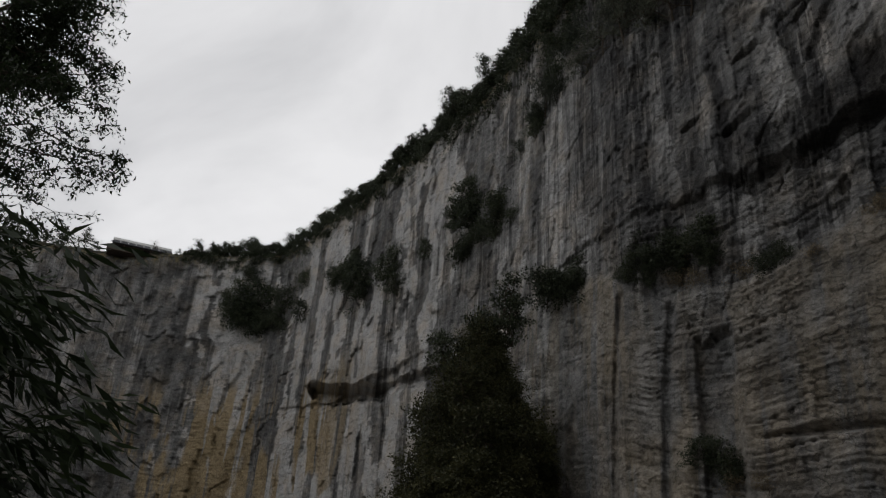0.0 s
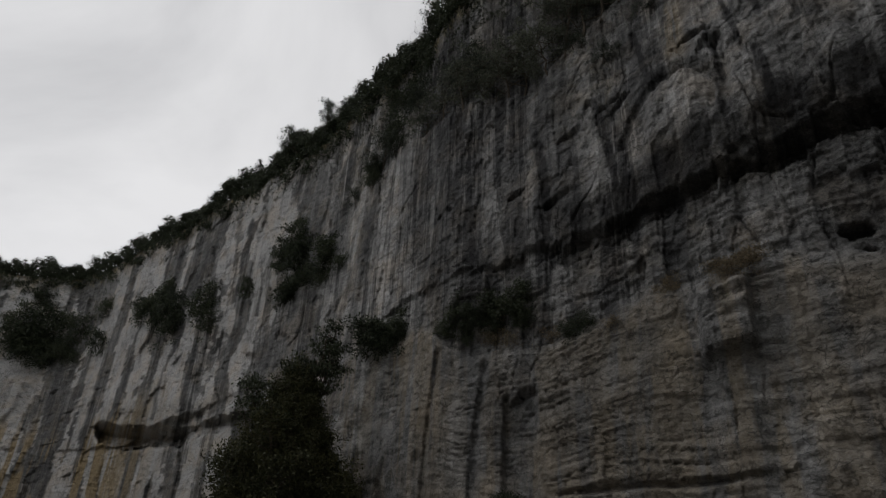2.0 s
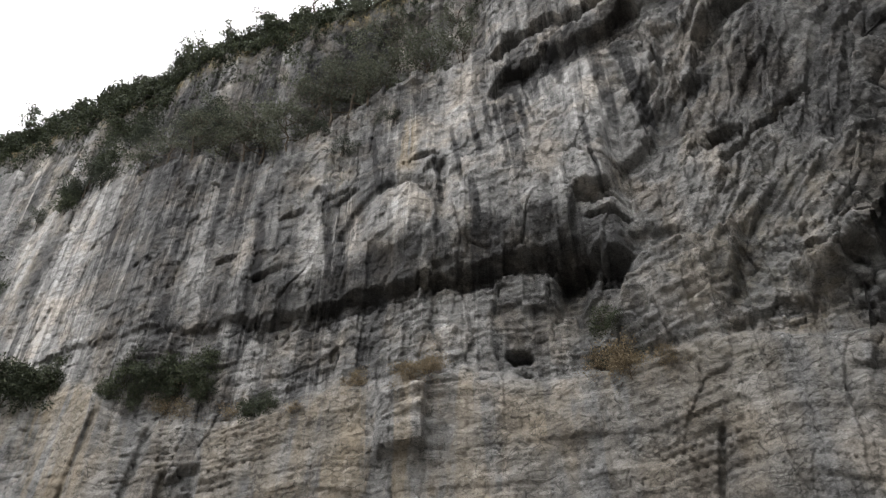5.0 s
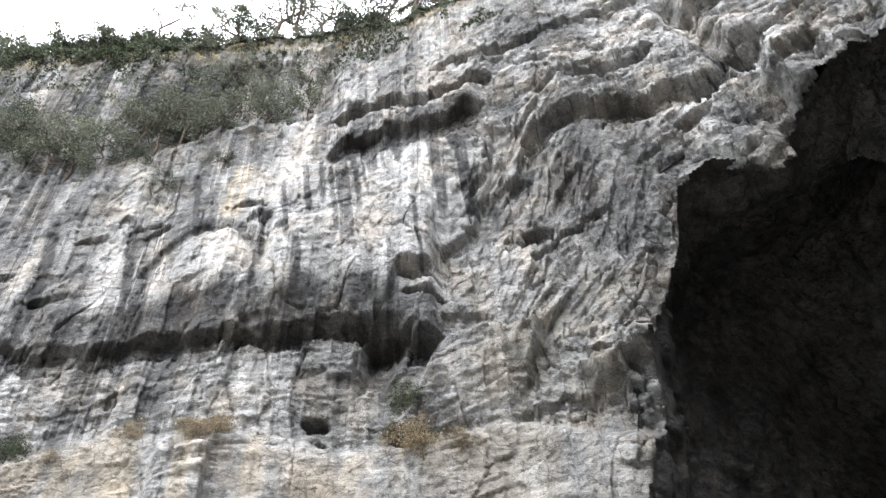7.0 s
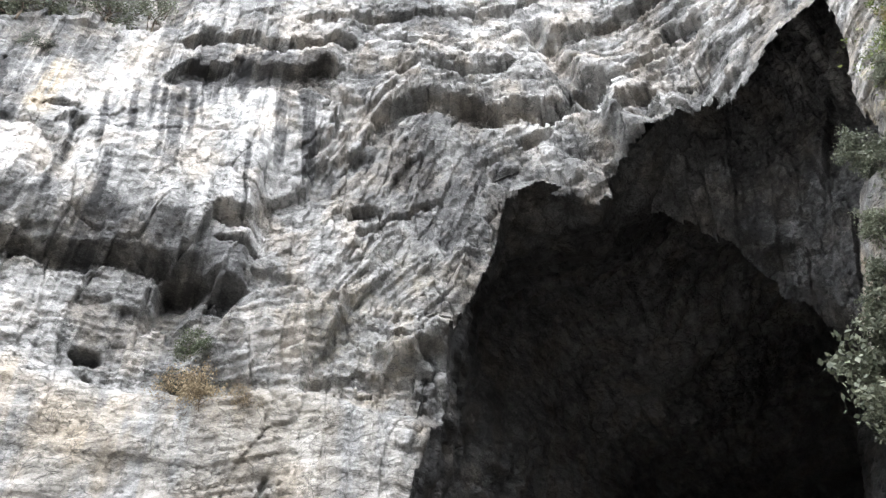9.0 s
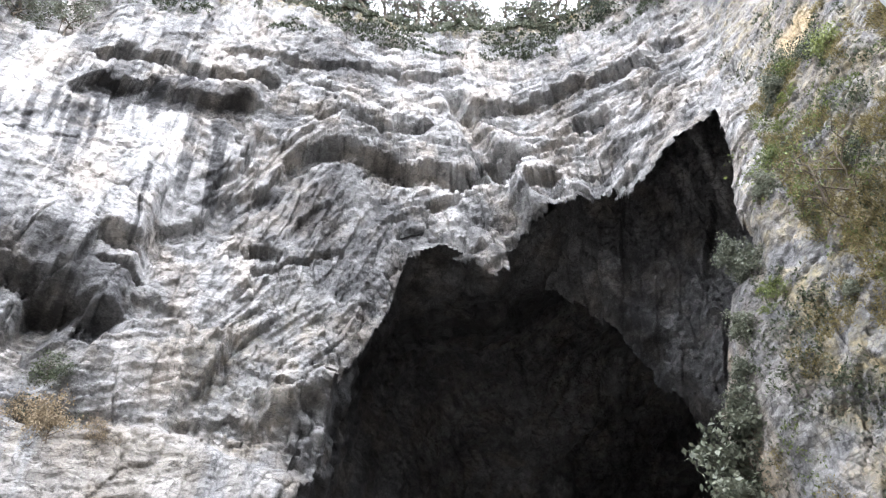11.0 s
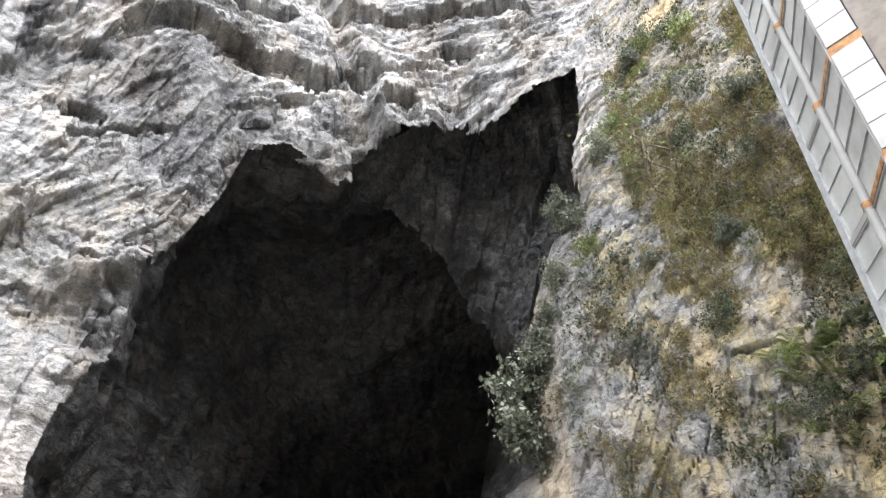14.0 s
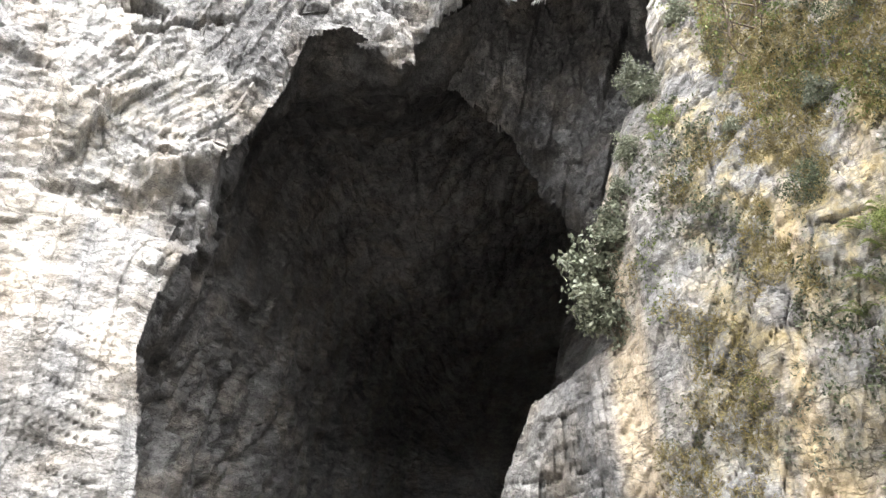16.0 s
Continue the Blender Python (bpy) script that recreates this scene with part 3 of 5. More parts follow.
    d = d + right * (0.5 * fbm(arc / 4.5, z / 6.0, 3, 61, 0.5) + 0.13 * r1 + 0.05 * near1[0] + 0.10 * near2[0] - 0.12 * cracked * (1 - smooth(0, 0.06, near2[1])) + 0.15 * rough_ + 0.20 * slabs(sl1 + 0.3 * wx, sl2 + 0.2 * wz, 2.4, 0.8, 430) + 0.10 * slabs(sl1, sl2, 0.9, 0.35, 440) - 0.3 * cracked * (1 - smooth(0, 0.07, e1)))
    # crest, knob at the arch and rounded bedded buttress at its foot
    d = d + 1.6 * box(th, 76.5, 84, 0.8) * box(z - 0.3 * (th - 80), 28.5, 32.0, 0.8) * (0.6 + 0.6 * f2)
    d = d + 2.8 * np.exp(-(((th - 104.6) / 2.6) ** 2 + ((el - 46) / 2.6) ** 2))
    d = d + 3.0 * np.exp(-(((th - 113.5) / 4.0) ** 2 + ((el - 9) / 6.0) ** 2)) + box(th, 106, 117, 1.5) * (z < 14) * (0.25 * out1 + 0.8 * joint + 0.35 * mid_ + 0.15 * tiny - 0.3 * notch)
    d = d + far * (1.8 * fbm(arc / 9, z / 22, 4, 71) + 0.8 * big)
    # tones
    n1, n2 = fbm(arc / 16, z / 30, 4, 81), fbm(arc / 4, z / 7, 4, 82)
    pale = 0.44 + 0.16 * n1 + 0.08 * n2 + 0.22 * joint * (1 - fold)
    pale = pale + 0.15 * box(th, 44, 63, 2) * box(z, lz + 4.5, 62.5, 1.5) + 0.10 * box(th, 24, 44, 4) * (z > lz + 4)
    pale = pale + 0.02 * box(th, -40, 5, 3) - 0.08 * box(th, 18, 43, 3) - 0.10 * box(th, 10, 40, 4) * smooth(40, 52, z) + 0.16 * box(th, 35.6, 42, 0.5) * box(z, 41, 49, 0.6)
    # fold paled, more so high up, to make up for veiling haze
    pale = pale - 0.01 * box(th, 3, 40, 3) - 0.05 * box(th, 6, 19, 2) * (z > lz) + 0.05 * low * box(th, 12, 58, 6) - 0.04 * low * smooth(58, 66, th) + 0.02 * low + 0.17 * fold + 0.08 * fold * smooth(50, 62, z) - 0.07 * box(th, 70, 84, 3) * box(z, 30, 56, 3) - 0.15 * box(th, 105, 117, 1.0) * (z < 16)
    drip = 0.5 + 0.5 * vnoise(arc / 1.6, z / 14, None, 83)
    # broad white washes on the far wall, with ragged edges and breaks at the beds
    wash = fbm((arc + 2.5 * vnoise(arc / 9, z / 9, None, 84)) / 5.0, z / 40, 2, 85, 0.5) + 0.24 * fbm(arc / 3.0, z / 20, 3, 86) + 0.30 * fbm(arc / 4.5, z / 3.2, 4, 87, 0.6) + 0.18 * slabs(arc + 0.6 * wx, z + 0.6 * wz, 2.6, 6.5, 400)
    wash_zone = box(th, -21, 1.0, 2.5) + 0.35 * box(th, 3.5, 12, 2)
    pale = pale + wash_zone * (0.84 * smooth(-0.03, 0.05, wash) - 0.05) * (1 - 0.5 * smooth(80, 88, z))
    for places, wide_, more in ((((-8.5, 82), (-9.0, 70), (-9.7, 58)), 2.2, 0.5), (((-1.8, 87), (-3.4, 76), (-4.8, 62)), 3.0, 0.5), (((2.2, 86), (1.2, 72), (0.2, 58), (0.5, 36)), 2.2, 0.5), (((-3.0, 62), (-2.4, 50), (-2.1, 36)), 2.2, 0.5), (((-6.6, 52), (-7.0, 38)), 3.5, 0.35), (((-15.5, 62), (-16, 48)), 4.0, 0.3)):
        pale = pale + more * stroke(arc + 1.2 * n2, z, places, wide_) * smooth(-0.35, 0.05, wash)
    # seeps under the shelves of the pale face
    sooty = box(th, 50.5, 68, 1.0) * box(z + 1.2 * n2, 62.0 - 4.5 * drip ** 2 - 0.06 * np.abs(th - 57), 65.5, 0.5)
    for at, wide_, za, zb in ((51.6, 0.75, 45.5, 62), (53.2, 0.35, 50, 62), (55.3, 0.6, 58, 62), (63.0, 0.7, 49.5, 61), (47.5, 0.35, 50, 61), (49.3, 0.3, 52, 62), (59.5, 0.25, 42, 52), (46.0, 0.5, 40, 47), (66.4, 0.8, 49, 60), (50.4, 0.3, 47, 60), (54.2, 0.2, 53, 62), (56.6, 0.25, 57, 63), (45.0, 0.25, 46, 58), (42.6, 0.3, 44, 54), (36.2, 0.3, 50, 62), (31.0, 0.35, 40, 52), (24.6, 0.4, 41, 56)):
        sooty = np.maximum(sooty, box(th + 0.10 * (z - 54) + 0.25 * n2 + 0.12 * mid_, at - wide_, at + wide_, 0.10) * box(z + 2 * n2, za, zb, 1.2))
    pale = pale - 0.46 * sooty * (0.75 + 0.25 * drip)
    # shade in the hollows round the boss, put into the tone
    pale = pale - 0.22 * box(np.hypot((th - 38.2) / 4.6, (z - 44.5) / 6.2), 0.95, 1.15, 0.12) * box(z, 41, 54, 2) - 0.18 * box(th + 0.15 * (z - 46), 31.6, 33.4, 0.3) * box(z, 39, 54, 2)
    # darker along the recess and underside of the long overhang, edged with drips
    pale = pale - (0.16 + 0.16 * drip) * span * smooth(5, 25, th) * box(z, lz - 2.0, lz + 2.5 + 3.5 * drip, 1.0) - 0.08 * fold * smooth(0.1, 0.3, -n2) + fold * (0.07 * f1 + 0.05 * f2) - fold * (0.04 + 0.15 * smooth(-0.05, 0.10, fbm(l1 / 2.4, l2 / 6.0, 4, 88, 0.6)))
    pale = pale - 0.10 * smooth(117, 124, th) * smooth(40, 50, z) * smooth(-0.3, 0.2, n1 + 0.6 * n2)
    # shoulder paler low down, its seams darkened as well as carved
    pale = pale + right * (-0.08 + 0.06 * (1 - smooth(14, 26, z)) - 0.2 * seam)
    ochre = 1.0 * box(th, -26, -7, 3) * (1 - smooth(34, 52, z + 8 * n2)) * smooth(-0.05, 0.1, n1 + 0.3 * n2) + low * (0.12 + 0.22 * smooth(-0.15, 0.3, n1 + 0.4 * n2)) * (1 - 0.7 * smooth(56, 72, th)) + 0.45 * box(th, 38.6, 40.6, 0.5) * box(z, 52, 62, 2) + 0.9 * box(th, 136, 141, 1.0) * box(z, 44, 49, 1.5)
    ochre = ochre + right * 0.6 * box(th, 127, 146, 3) * box(z, -4, 17, 3) * smooth(-0.25, 0.25, n2) + right * (0.35 * smooth(-0.05, 0.35, n1) * smooth(118, 124, th) * (1 - 0.8 * smooth(16, 28, z)) + 0.5 * box(th, 117.5, 120.5, 0.8))
    film = 0.12 * smooth(0.2, 0.5, n1) * (1 - smooth(117, 124, th)) + right * (0.75 + 0.7 * n1) * smooth(121, 129, th) * (1 - 0.5 * smooth(18, 30, z)) + 0.8 * smooth(84, 89, z)
    streak = np.clip(1 - low * (0.70 + 0.28 * calm) - fold * 0.78 - right * 1.0, 0, 1) * (0.6 + 0.4 * patch) * (0.62 + 0.3 * box(th, 0, 40, 3) + 0.2 * box(th, 42, 64, 3))
    return d, el, np.stack([np.clip(pale, 0, 1), np.clip(ochre, 0, 1), np.clip(film, 0, 1), streak], -1)


def grid_mesh(name, co, keep, uv=None, tone=None, material=None, broken=False):
    """A mesh from a grid of places, with the quads that keep marks."""
    rows, cols = co.shape[:2]
    idx = np.arange(rows * cols).reshape(rows, cols)
    quads = np.stack([idx[:-1, :-1], idx[:-1, 1:], idx[1:, 1:], idx[1:, :-1]], -1)[keep]
    used = np.unique(quads)
    back_map = np.zeros(rows * cols, np.int64)
    back_map[used] = np.arange(len(used))
    quads = back_map[quads]
    me = bpy.data.meshes.new(name)
    me.vertices.add(len(used))
    me.vertices.foreach_set("co", co.reshape(-1, 3)[used].astype(np.float32).ravel())
    me.loops.add(quads.size)
    me.loops.foreach_set("vertex_index", quads.ravel().astype(np.int32))
    me.polygons.add(len(quads))
    me.polygons.foreach_set("loop_start", np.arange(0, quads.size, 4, dtype=np.int32))
    me.update(calc_edges=True)
    if not broken:
        me.shade_smooth()
    if uv is not None:
        layer = me.uv_layers.new(name="UVMap")
        layer.data.foreach_set("uv", uv.reshape(-1, 2)[used][quads.ravel()].astype(np.float32).ravel())
    if tone is not None:
        at = me.attributes.new("tone", "FLOAT_COLOR", "POINT")
        at.data.foreach_set("color", tone.reshape(-1, 4)[used].astype(np.float32).ravel())
    if material:
        me.materials.append(material)
    return me


# columns: dense where the gorge is near, coarse behind
TH = np.concatenate([np.arange(-180, -46, 2.0), np.arange(-46, -14, 0.16), np.arange(-14, 70, 0.13), np.arange(70, 128, 0.09), np.arange(128, 152, 0.085), np.arange(152, 166, 0.3), np.arange(166, 180.01, 2.0)]).astype(np.float32)
Z = np.concatenate([np.arange(-2, 46, 0.15), np.arange(46, RIM_Z, 0.20)]).astype(np.float32)
foot_xy = np.interp(TH, S_TH, S_RIM)
ARC_LINE = np.concatenate([[0], np.cumsum(np.hypot(np.diff(foot_xy * np.sin(np.radians(TH))), np.diff(foot_xy * np.cos(np.radians(TH)))))])
ARC_LINE -= np.interp(0, TH, ARC_LINE)


def wall_point(th, z, proud=0.0):
    """A place on the finished face of the wall."""
    th, z = np.atleast_1d(np.float32(th)), np.atleast_1d(np.float32(z))
    d, _, _ = relief(th, z, np.interp(th, TH, ARC_LINE))
    r = base_radius(th, z) - d - proud
    a = np.radians(th)
    return np.stack([r * np.sin(a), r * np.cos(a), z], -1)


gth, gz = np.meshgrid(TH, Z)
garc = np.broadcast_to(ARC_LINE.astype(np.float32), gth.shape)
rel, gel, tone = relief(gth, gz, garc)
ea = facets(garc, gz, 2.6, 1.7, 500)[0]
jth = gth + 0.26 * ea + 0.8 * vnoise(garc / 6, gz / 6, None, 92)
jel = gel + 0.30 * ea + 0.6 * vnoise(garc / 6, gz / 6, None, 94)
hole = inside(jth, jel, MOUTH)
rim_d = edge_distance(jth, jel, MOUTH)
# the lip of the mouth turns inward
sth, sel = gth + 0.8 * vnoise(garc / 6, gz / 6, None, 92), gel + 0.6 * vnoise(garc / 6, gz / 6, None, 94)
depth_in = np.where(inside(sth, sel, MOUTH), 1, -1) * edge_distance(sth, sel, MOUTH)
soft_rel = rel
for axis in (0, 1):
    soft_rel = sum(np.roll(soft_rel, k, axis) for k in range(-9, 10)) / 19
near_lip = 0.35 * (1 - smooth(0.2, 2.6, np.abs(depth_in)))
crag, crag_gap = facets(garc + 0.8 * vnoise(garc / 2, gz / 2, None, 96), gz, 2.4, 1.7, 520)
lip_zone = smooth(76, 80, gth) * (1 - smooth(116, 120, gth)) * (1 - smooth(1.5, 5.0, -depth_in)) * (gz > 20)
rel = rel + (soft_rel - rel) * near_lip + lip_zone * (0.45 * crag - 0.35 * (1 - smooth(0.02, 0.10, crag_gap)))
# light on the rock round the mouth toned down in its colour
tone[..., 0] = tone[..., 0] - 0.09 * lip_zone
rel = rel - 0.8 * smooth(-1.5, 0, depth_in) - 1.4 * smooth(-0.2, 1.2, depth_in)
# shade of the inward turn put into the tone
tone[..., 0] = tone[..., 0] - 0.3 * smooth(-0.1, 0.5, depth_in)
grad = base_radius(gth, gz) - rel
ga = np.radians(gth)
co = np.stack([grad * np.sin(ga), grad * np.cos(ga), gz], -1)
inner = hole & (rim_d > 0.2)
keep = ~(inner[:-1, :-1] | inner[1:, 1:] | inner[:-1, 1:] | inner[1:, :-1])
guv = np.stack([garc, gz], -1)
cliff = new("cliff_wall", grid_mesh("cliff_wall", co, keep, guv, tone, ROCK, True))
tagged(cliff, "streaked grey limestone wall of a deep gorge", "cliff", kind="structure")
RIM_R = grad[-1].copy()

# plateau behind the rim, out to the horizon
ring = [RIM_R - 0.4, RIM_R + 2, RIM_R + 6, RIM_R + 14, RIM_R + 40, RIM_R + 120, RIM_R + 500, RIM_R + 2600]
lift = (-0.5, 1.2, 2.4, 4.0, 8, 16, 30, 40)
pco = np.stack([np.stack([r * np.sin(np.radians(TH)), r * np.cos(np.radians(TH)), RIM_Z + h + (0.5 + 0.03 * h) * vnoise(ARC_LINE / 9, np.full(len(TH), h), None, 7)], -1) for r, h in zip(ring, lift)])
SOIL = plain("plateau_soil", (0.05, 0.045, 0.025), 0.95, 0.5, 0.5, 0.3)
plateau = new("ground", grid_mesh("plateau", pco, np.ones((len(ring) - 1, len(TH) - 1), bool), None, None, SOIL))
tagged(plateau, "overgrown plateau round the rim of the gorge", "ground", kind="structure")

# unseen floor of the gorge, its grey raised to bounce light under the ledges
fr = np.array([0, 2, 5, 10, 18, 30, 60, 120, 320])
fth = np.radians(np.arange(-180, 181, 4))
fco = np.stack([np.stack([r * np.sin(fth), r * np.cos(fth), 0.012 * r * vnoise(np.sin(fth) * r / 6, np.cos(fth) * r / 6, None, 3) - (0.0 if r < 40 else 1.0)], -1) for r in fr])
floor = new("floor", grid_mesh("floor", fco, np.ones((len(fr) - 1, len(fth) - 1), bool), None, None, plain("gorge_floor", (0.15, 0.142, 0.128), 0.95, 0.4, 1.0, 0.4)))
tagged(floor, "grey gravel floor of the gorge", "ground", kind="structure")

# ---- the cave behind the mouth ----
poly = np.array(MOUTH)
seg = np.linspace(0, len(poly) - 1, 420)
mth, mel = np.interp(seg, np.arange(len(poly)), poly[:, 0]), np.interp(seg, np.arange(len(poly)), poly[:, 1])
mr = np.interp(mth, S_TH, S_RIM) - 1.0
mpt = np.stack([mr * np.sin(np.radians(mth)), mr * np.cos(np.radians(mth)), np.maximum(1.6 + mr * np.tan(np.radians(mel)), -2)], -1)
mid = np.array([mpt[:, 0].mean(), mpt[:, 1].mean(), 18.0])
ker = np.hanning(75)
round_pt = np.stack([np.convolve(np.pad(mpt[:, i], 37, "edge"), ker / ker.sum(), "valid") for i in range(3)], -1)
rings = []
bend = 1 - smooth(92, 104, mth)
run = np.concatenate([[0], np.cumsum(np.linalg.norm(np.diff(mpt, axis=0), axis=1))]).astype(np.float32)
for k in range(150):
    s = (k / 149.0) ** 1.25
    depth = 1.0 + 120 * s
    w = np.maximum(bend, float(smooth(0.05, 0.5, s)))
    head = np.radians(mth * (1 - w) + (87 + 10 * float(smooth(0.05, 0.3, s)) + 12 * s) * w)
    push = np.stack([np.sin(head), np.cos(head), np.zeros(len(head))], -1) * depth
    swell = 1.05 + 0.30 * float(smooth(0.05, 0.25, s)) - 0.30 * s ** 2
    p = mid + (mpt + (round_pt - mpt) * float(smooth(0.01, 0.10, s)) - mid) * np.array([swell, swell, swell - 0.22 * s]) + push
    p[:, 2] = np.maximum(p[:, 2], -2)
    at = np.full(len(run), depth, np.float32)
    broken = facets(run + 0.7 * vnoise(run / 3, at / 3, None, 106), at, 3.2, 4.2, 101)[0]
    chips = facets(run, at, 1.2, 1.6, 105)[0]
    nz = 1.0 * broken + 0.4 * chips + 1.6 * vnoise(run / 14, at / 11, None, 102)
    dirn = p - (mid + push)
    dirn /= np.linalg.norm(dirn, axis=1)[:, None] + 1e-6
    rings.append(p + dirn * (nz * min(1.0, 0.2 + s * 6) + 1.2)[:, None])
tip = np.repeat((mid + push.mean(0))[None], 420, 0)
rings.append(tip)
cco = np.stack(rings)
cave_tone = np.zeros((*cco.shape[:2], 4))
# rock toned down for the gloom, most at the mouth, paled deeper for haze
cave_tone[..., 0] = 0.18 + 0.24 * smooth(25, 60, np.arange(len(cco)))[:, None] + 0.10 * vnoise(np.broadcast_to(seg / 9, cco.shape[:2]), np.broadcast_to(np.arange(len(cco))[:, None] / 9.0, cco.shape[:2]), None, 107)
cuv = np.stack([np.broadcast_to(seg * 1.2, cco.shape[:2]), np.broadcast_to(np.arange(len(cco))[:, None] * 2.0, cco.shape[:2])], -1)
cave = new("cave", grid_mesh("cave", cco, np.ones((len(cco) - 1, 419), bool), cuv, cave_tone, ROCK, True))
tagged(cave, "limestone cave under a natural rock arch, toned down for its gloom", "cave", kind="structure")

# hanging rock inside the right half of the mouth
INNER = ((100.6, 41.6), (105.0, 39.6), (109.6, 36.9), (112.6, 33.0), (115.0, 29.2), (116.6, 26.0), (120.5, 25.0), (130.0, 30.0), (132.0, 56.0), (127.5, 59.0), (119.0, 57.0), (109.0, 54.0), (101.0, 50.0))
ith, iz = np.meshgrid(np.arange(98, 133, 0.09), np.arange(16, 80, 0.11))
ith, iz = ith.astype(np.float32), iz.astype(np.float32)
iarc = np.interp(ith, TH, ARC_LINE).astype(np.float32)
ir0 = np.interp(ith, S_TH, S_RIM)
islope = 1.6 + 0.62 * np.clip(60 - iz, 0, 40) * (1 - 0.40 * smooth(115, 123, ith))
iel = np.degrees(np.arctan2(iz - 1.6, ir0 + islope))
kth = ith + 0.6 * vnoise(iarc / 1.6, iz / 1.6, None, 95) + 1.2 * vnoise(iarc / 5, iz / 5, None, 96)
kel = iel + 0.6 * vnoise(iarc / 1.6, iz / 1.6, None, 97) + 1.2 * vnoise(iarc / 5, iz / 5, None, 98)
back_edge = edge_distance(kth, kel, INNER)
lean_in = islope + 1.1 * facets(iarc - 0.3 * iz, iz, 1.8, 6.0, 530)[0] + 0.45 * facets(iarc, iz, 0.9, 1.4, 540)[0] + 0.18 * facets(iarc, iz, 0.4, 0.5, 545)[0] + 0.8 * fbm(iarc / 6.0, iz / 9.0, 3, 103, 0.5) + 3.0 * (1 - smooth(0, 2.0, back_edge))
irr = ir0 + lean_in
ia = np.radians(ith)
ico = np.stack([irr * np.sin(ia), irr * np.cos(ia), iz - 0.0], -1)
iin = inside(kth, kel, INNER)
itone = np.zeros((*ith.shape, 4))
# shade under the arch put into the tone; lit slabs on the right paled
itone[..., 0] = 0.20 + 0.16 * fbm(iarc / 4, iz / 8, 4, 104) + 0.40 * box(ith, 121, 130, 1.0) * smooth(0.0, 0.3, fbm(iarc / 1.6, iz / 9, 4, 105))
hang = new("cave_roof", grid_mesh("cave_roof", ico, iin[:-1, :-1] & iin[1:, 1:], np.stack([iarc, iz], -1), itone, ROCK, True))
tagged(hang, "hanging rock under the arch, toned down for the shade there", "cave", kind="structure")

# ---- plants: one builder for each kind, shared meshes for the repeats ----
rng = np.random.default_rng(7)


def mesh_from(name, verts, faces, material, smooth_faces=False):
    me = bpy.data.meshes.new(name)
    me.from_pydata(verts, [], faces)
    me.materials.append(material)
    if smooth_faces:
        me.shade_smooth()
    return me


def part_of(name, me, parent, label=""):
    ob = new(name, me)
    ob.parent = parent
    return tagged(ob, label)


def leaves_mesh(name, centres, size, material, gen, length=1.0, droop=0.0, outward=None, width=0.30, loose=0.6):
    """Many small bent leaves at the centres given."""
    n = len(centres)
    out = gen.normal(size=(n, 3)) if outward is None else outward + gen.normal(size=(n, 3)) * loose
    out[:, 2] -= droop
    out /= np.linalg.norm(out, axis=1)[:, None] + 1e-6
    side = np.cross(out, gen.normal(size=(n, 3)))
    side /= np.linalg.norm(side, axis=1)[:, None] + 1e-6
    up = np.cross(side, out)
    sz = size * gen.uniform(0.6, 1.35, (n, 1))
    a = centres
    b = centres + (out * 0.5 * length + side * width + up * 0.10) * sz
    c = centres + out * length * sz
    d = centres + (out * 0.5 * length - side * width + up * 0.10) * sz
    v = np.stack([a, b, c, d], 1).reshape(-1, 3)
    q = np.arange(4 * n, dtype=np.int32).reshape(n, 4)
    me = bpy.data.meshes.new(name)
    me.vertices.add(4 * n)
    me.vertices.foreach_set("co", v.astype(np.float32).ravel())
    me.loops.add(4 * n)
    me.loops.foreach_set("vertex_index", q.ravel())
    me.polygons.add(n)
    me.polygons.foreach_set("loop_start", np.arange(0, 4 * n, 4, dtype=np.int32))
    me.update(calc_edges=True)
    me.materials.append(material)
    return me


def tube(points, radii, sides=6):
    """Vertices and faces of a tapering limb along the points."""
    pts = [Vector(p) for p in points]
    vs, fs = [], []
    for i, p in enumerate(pts):
        way = (pts[min(i + 1, len(pts) - 1)] - pts[max(i - 1, 0)]).normalized()
        s = way.orthogonal().normalized()
        t = way.cross(s)
        for k in range(sides):
            a = 2 * math.pi * k / sides
            vs.append(tuple(p + (s * math.cos(a) + t * math.sin(a)) * radii[i]))
    for i in range(len(pts) - 1):
        for k in range(sides):
            k2 = (k + 1) % sides
            fs.append((i * sides + k, i * sides + k2, (i + 1) * sides + k2, (i + 1) * sides + k))
    return vs, fs


def joined(pieces):
    vs, fs = [], []
    for v, f in pieces:
        o = len(vs)
        vs += v
        fs += [tuple(i + o for i in q) for q in f]
    return vs, fs


def bent(start, end, gen, wob, n=5):
    s, e = np.array(start, float), np.array(end, float)
    pts = [s + (e - s) * t + gen.normal(size=3) * wob * math.sin(math.pi * t) for t in np.linspace(0, 1, n)]
    return [tuple(p) for p in pts]


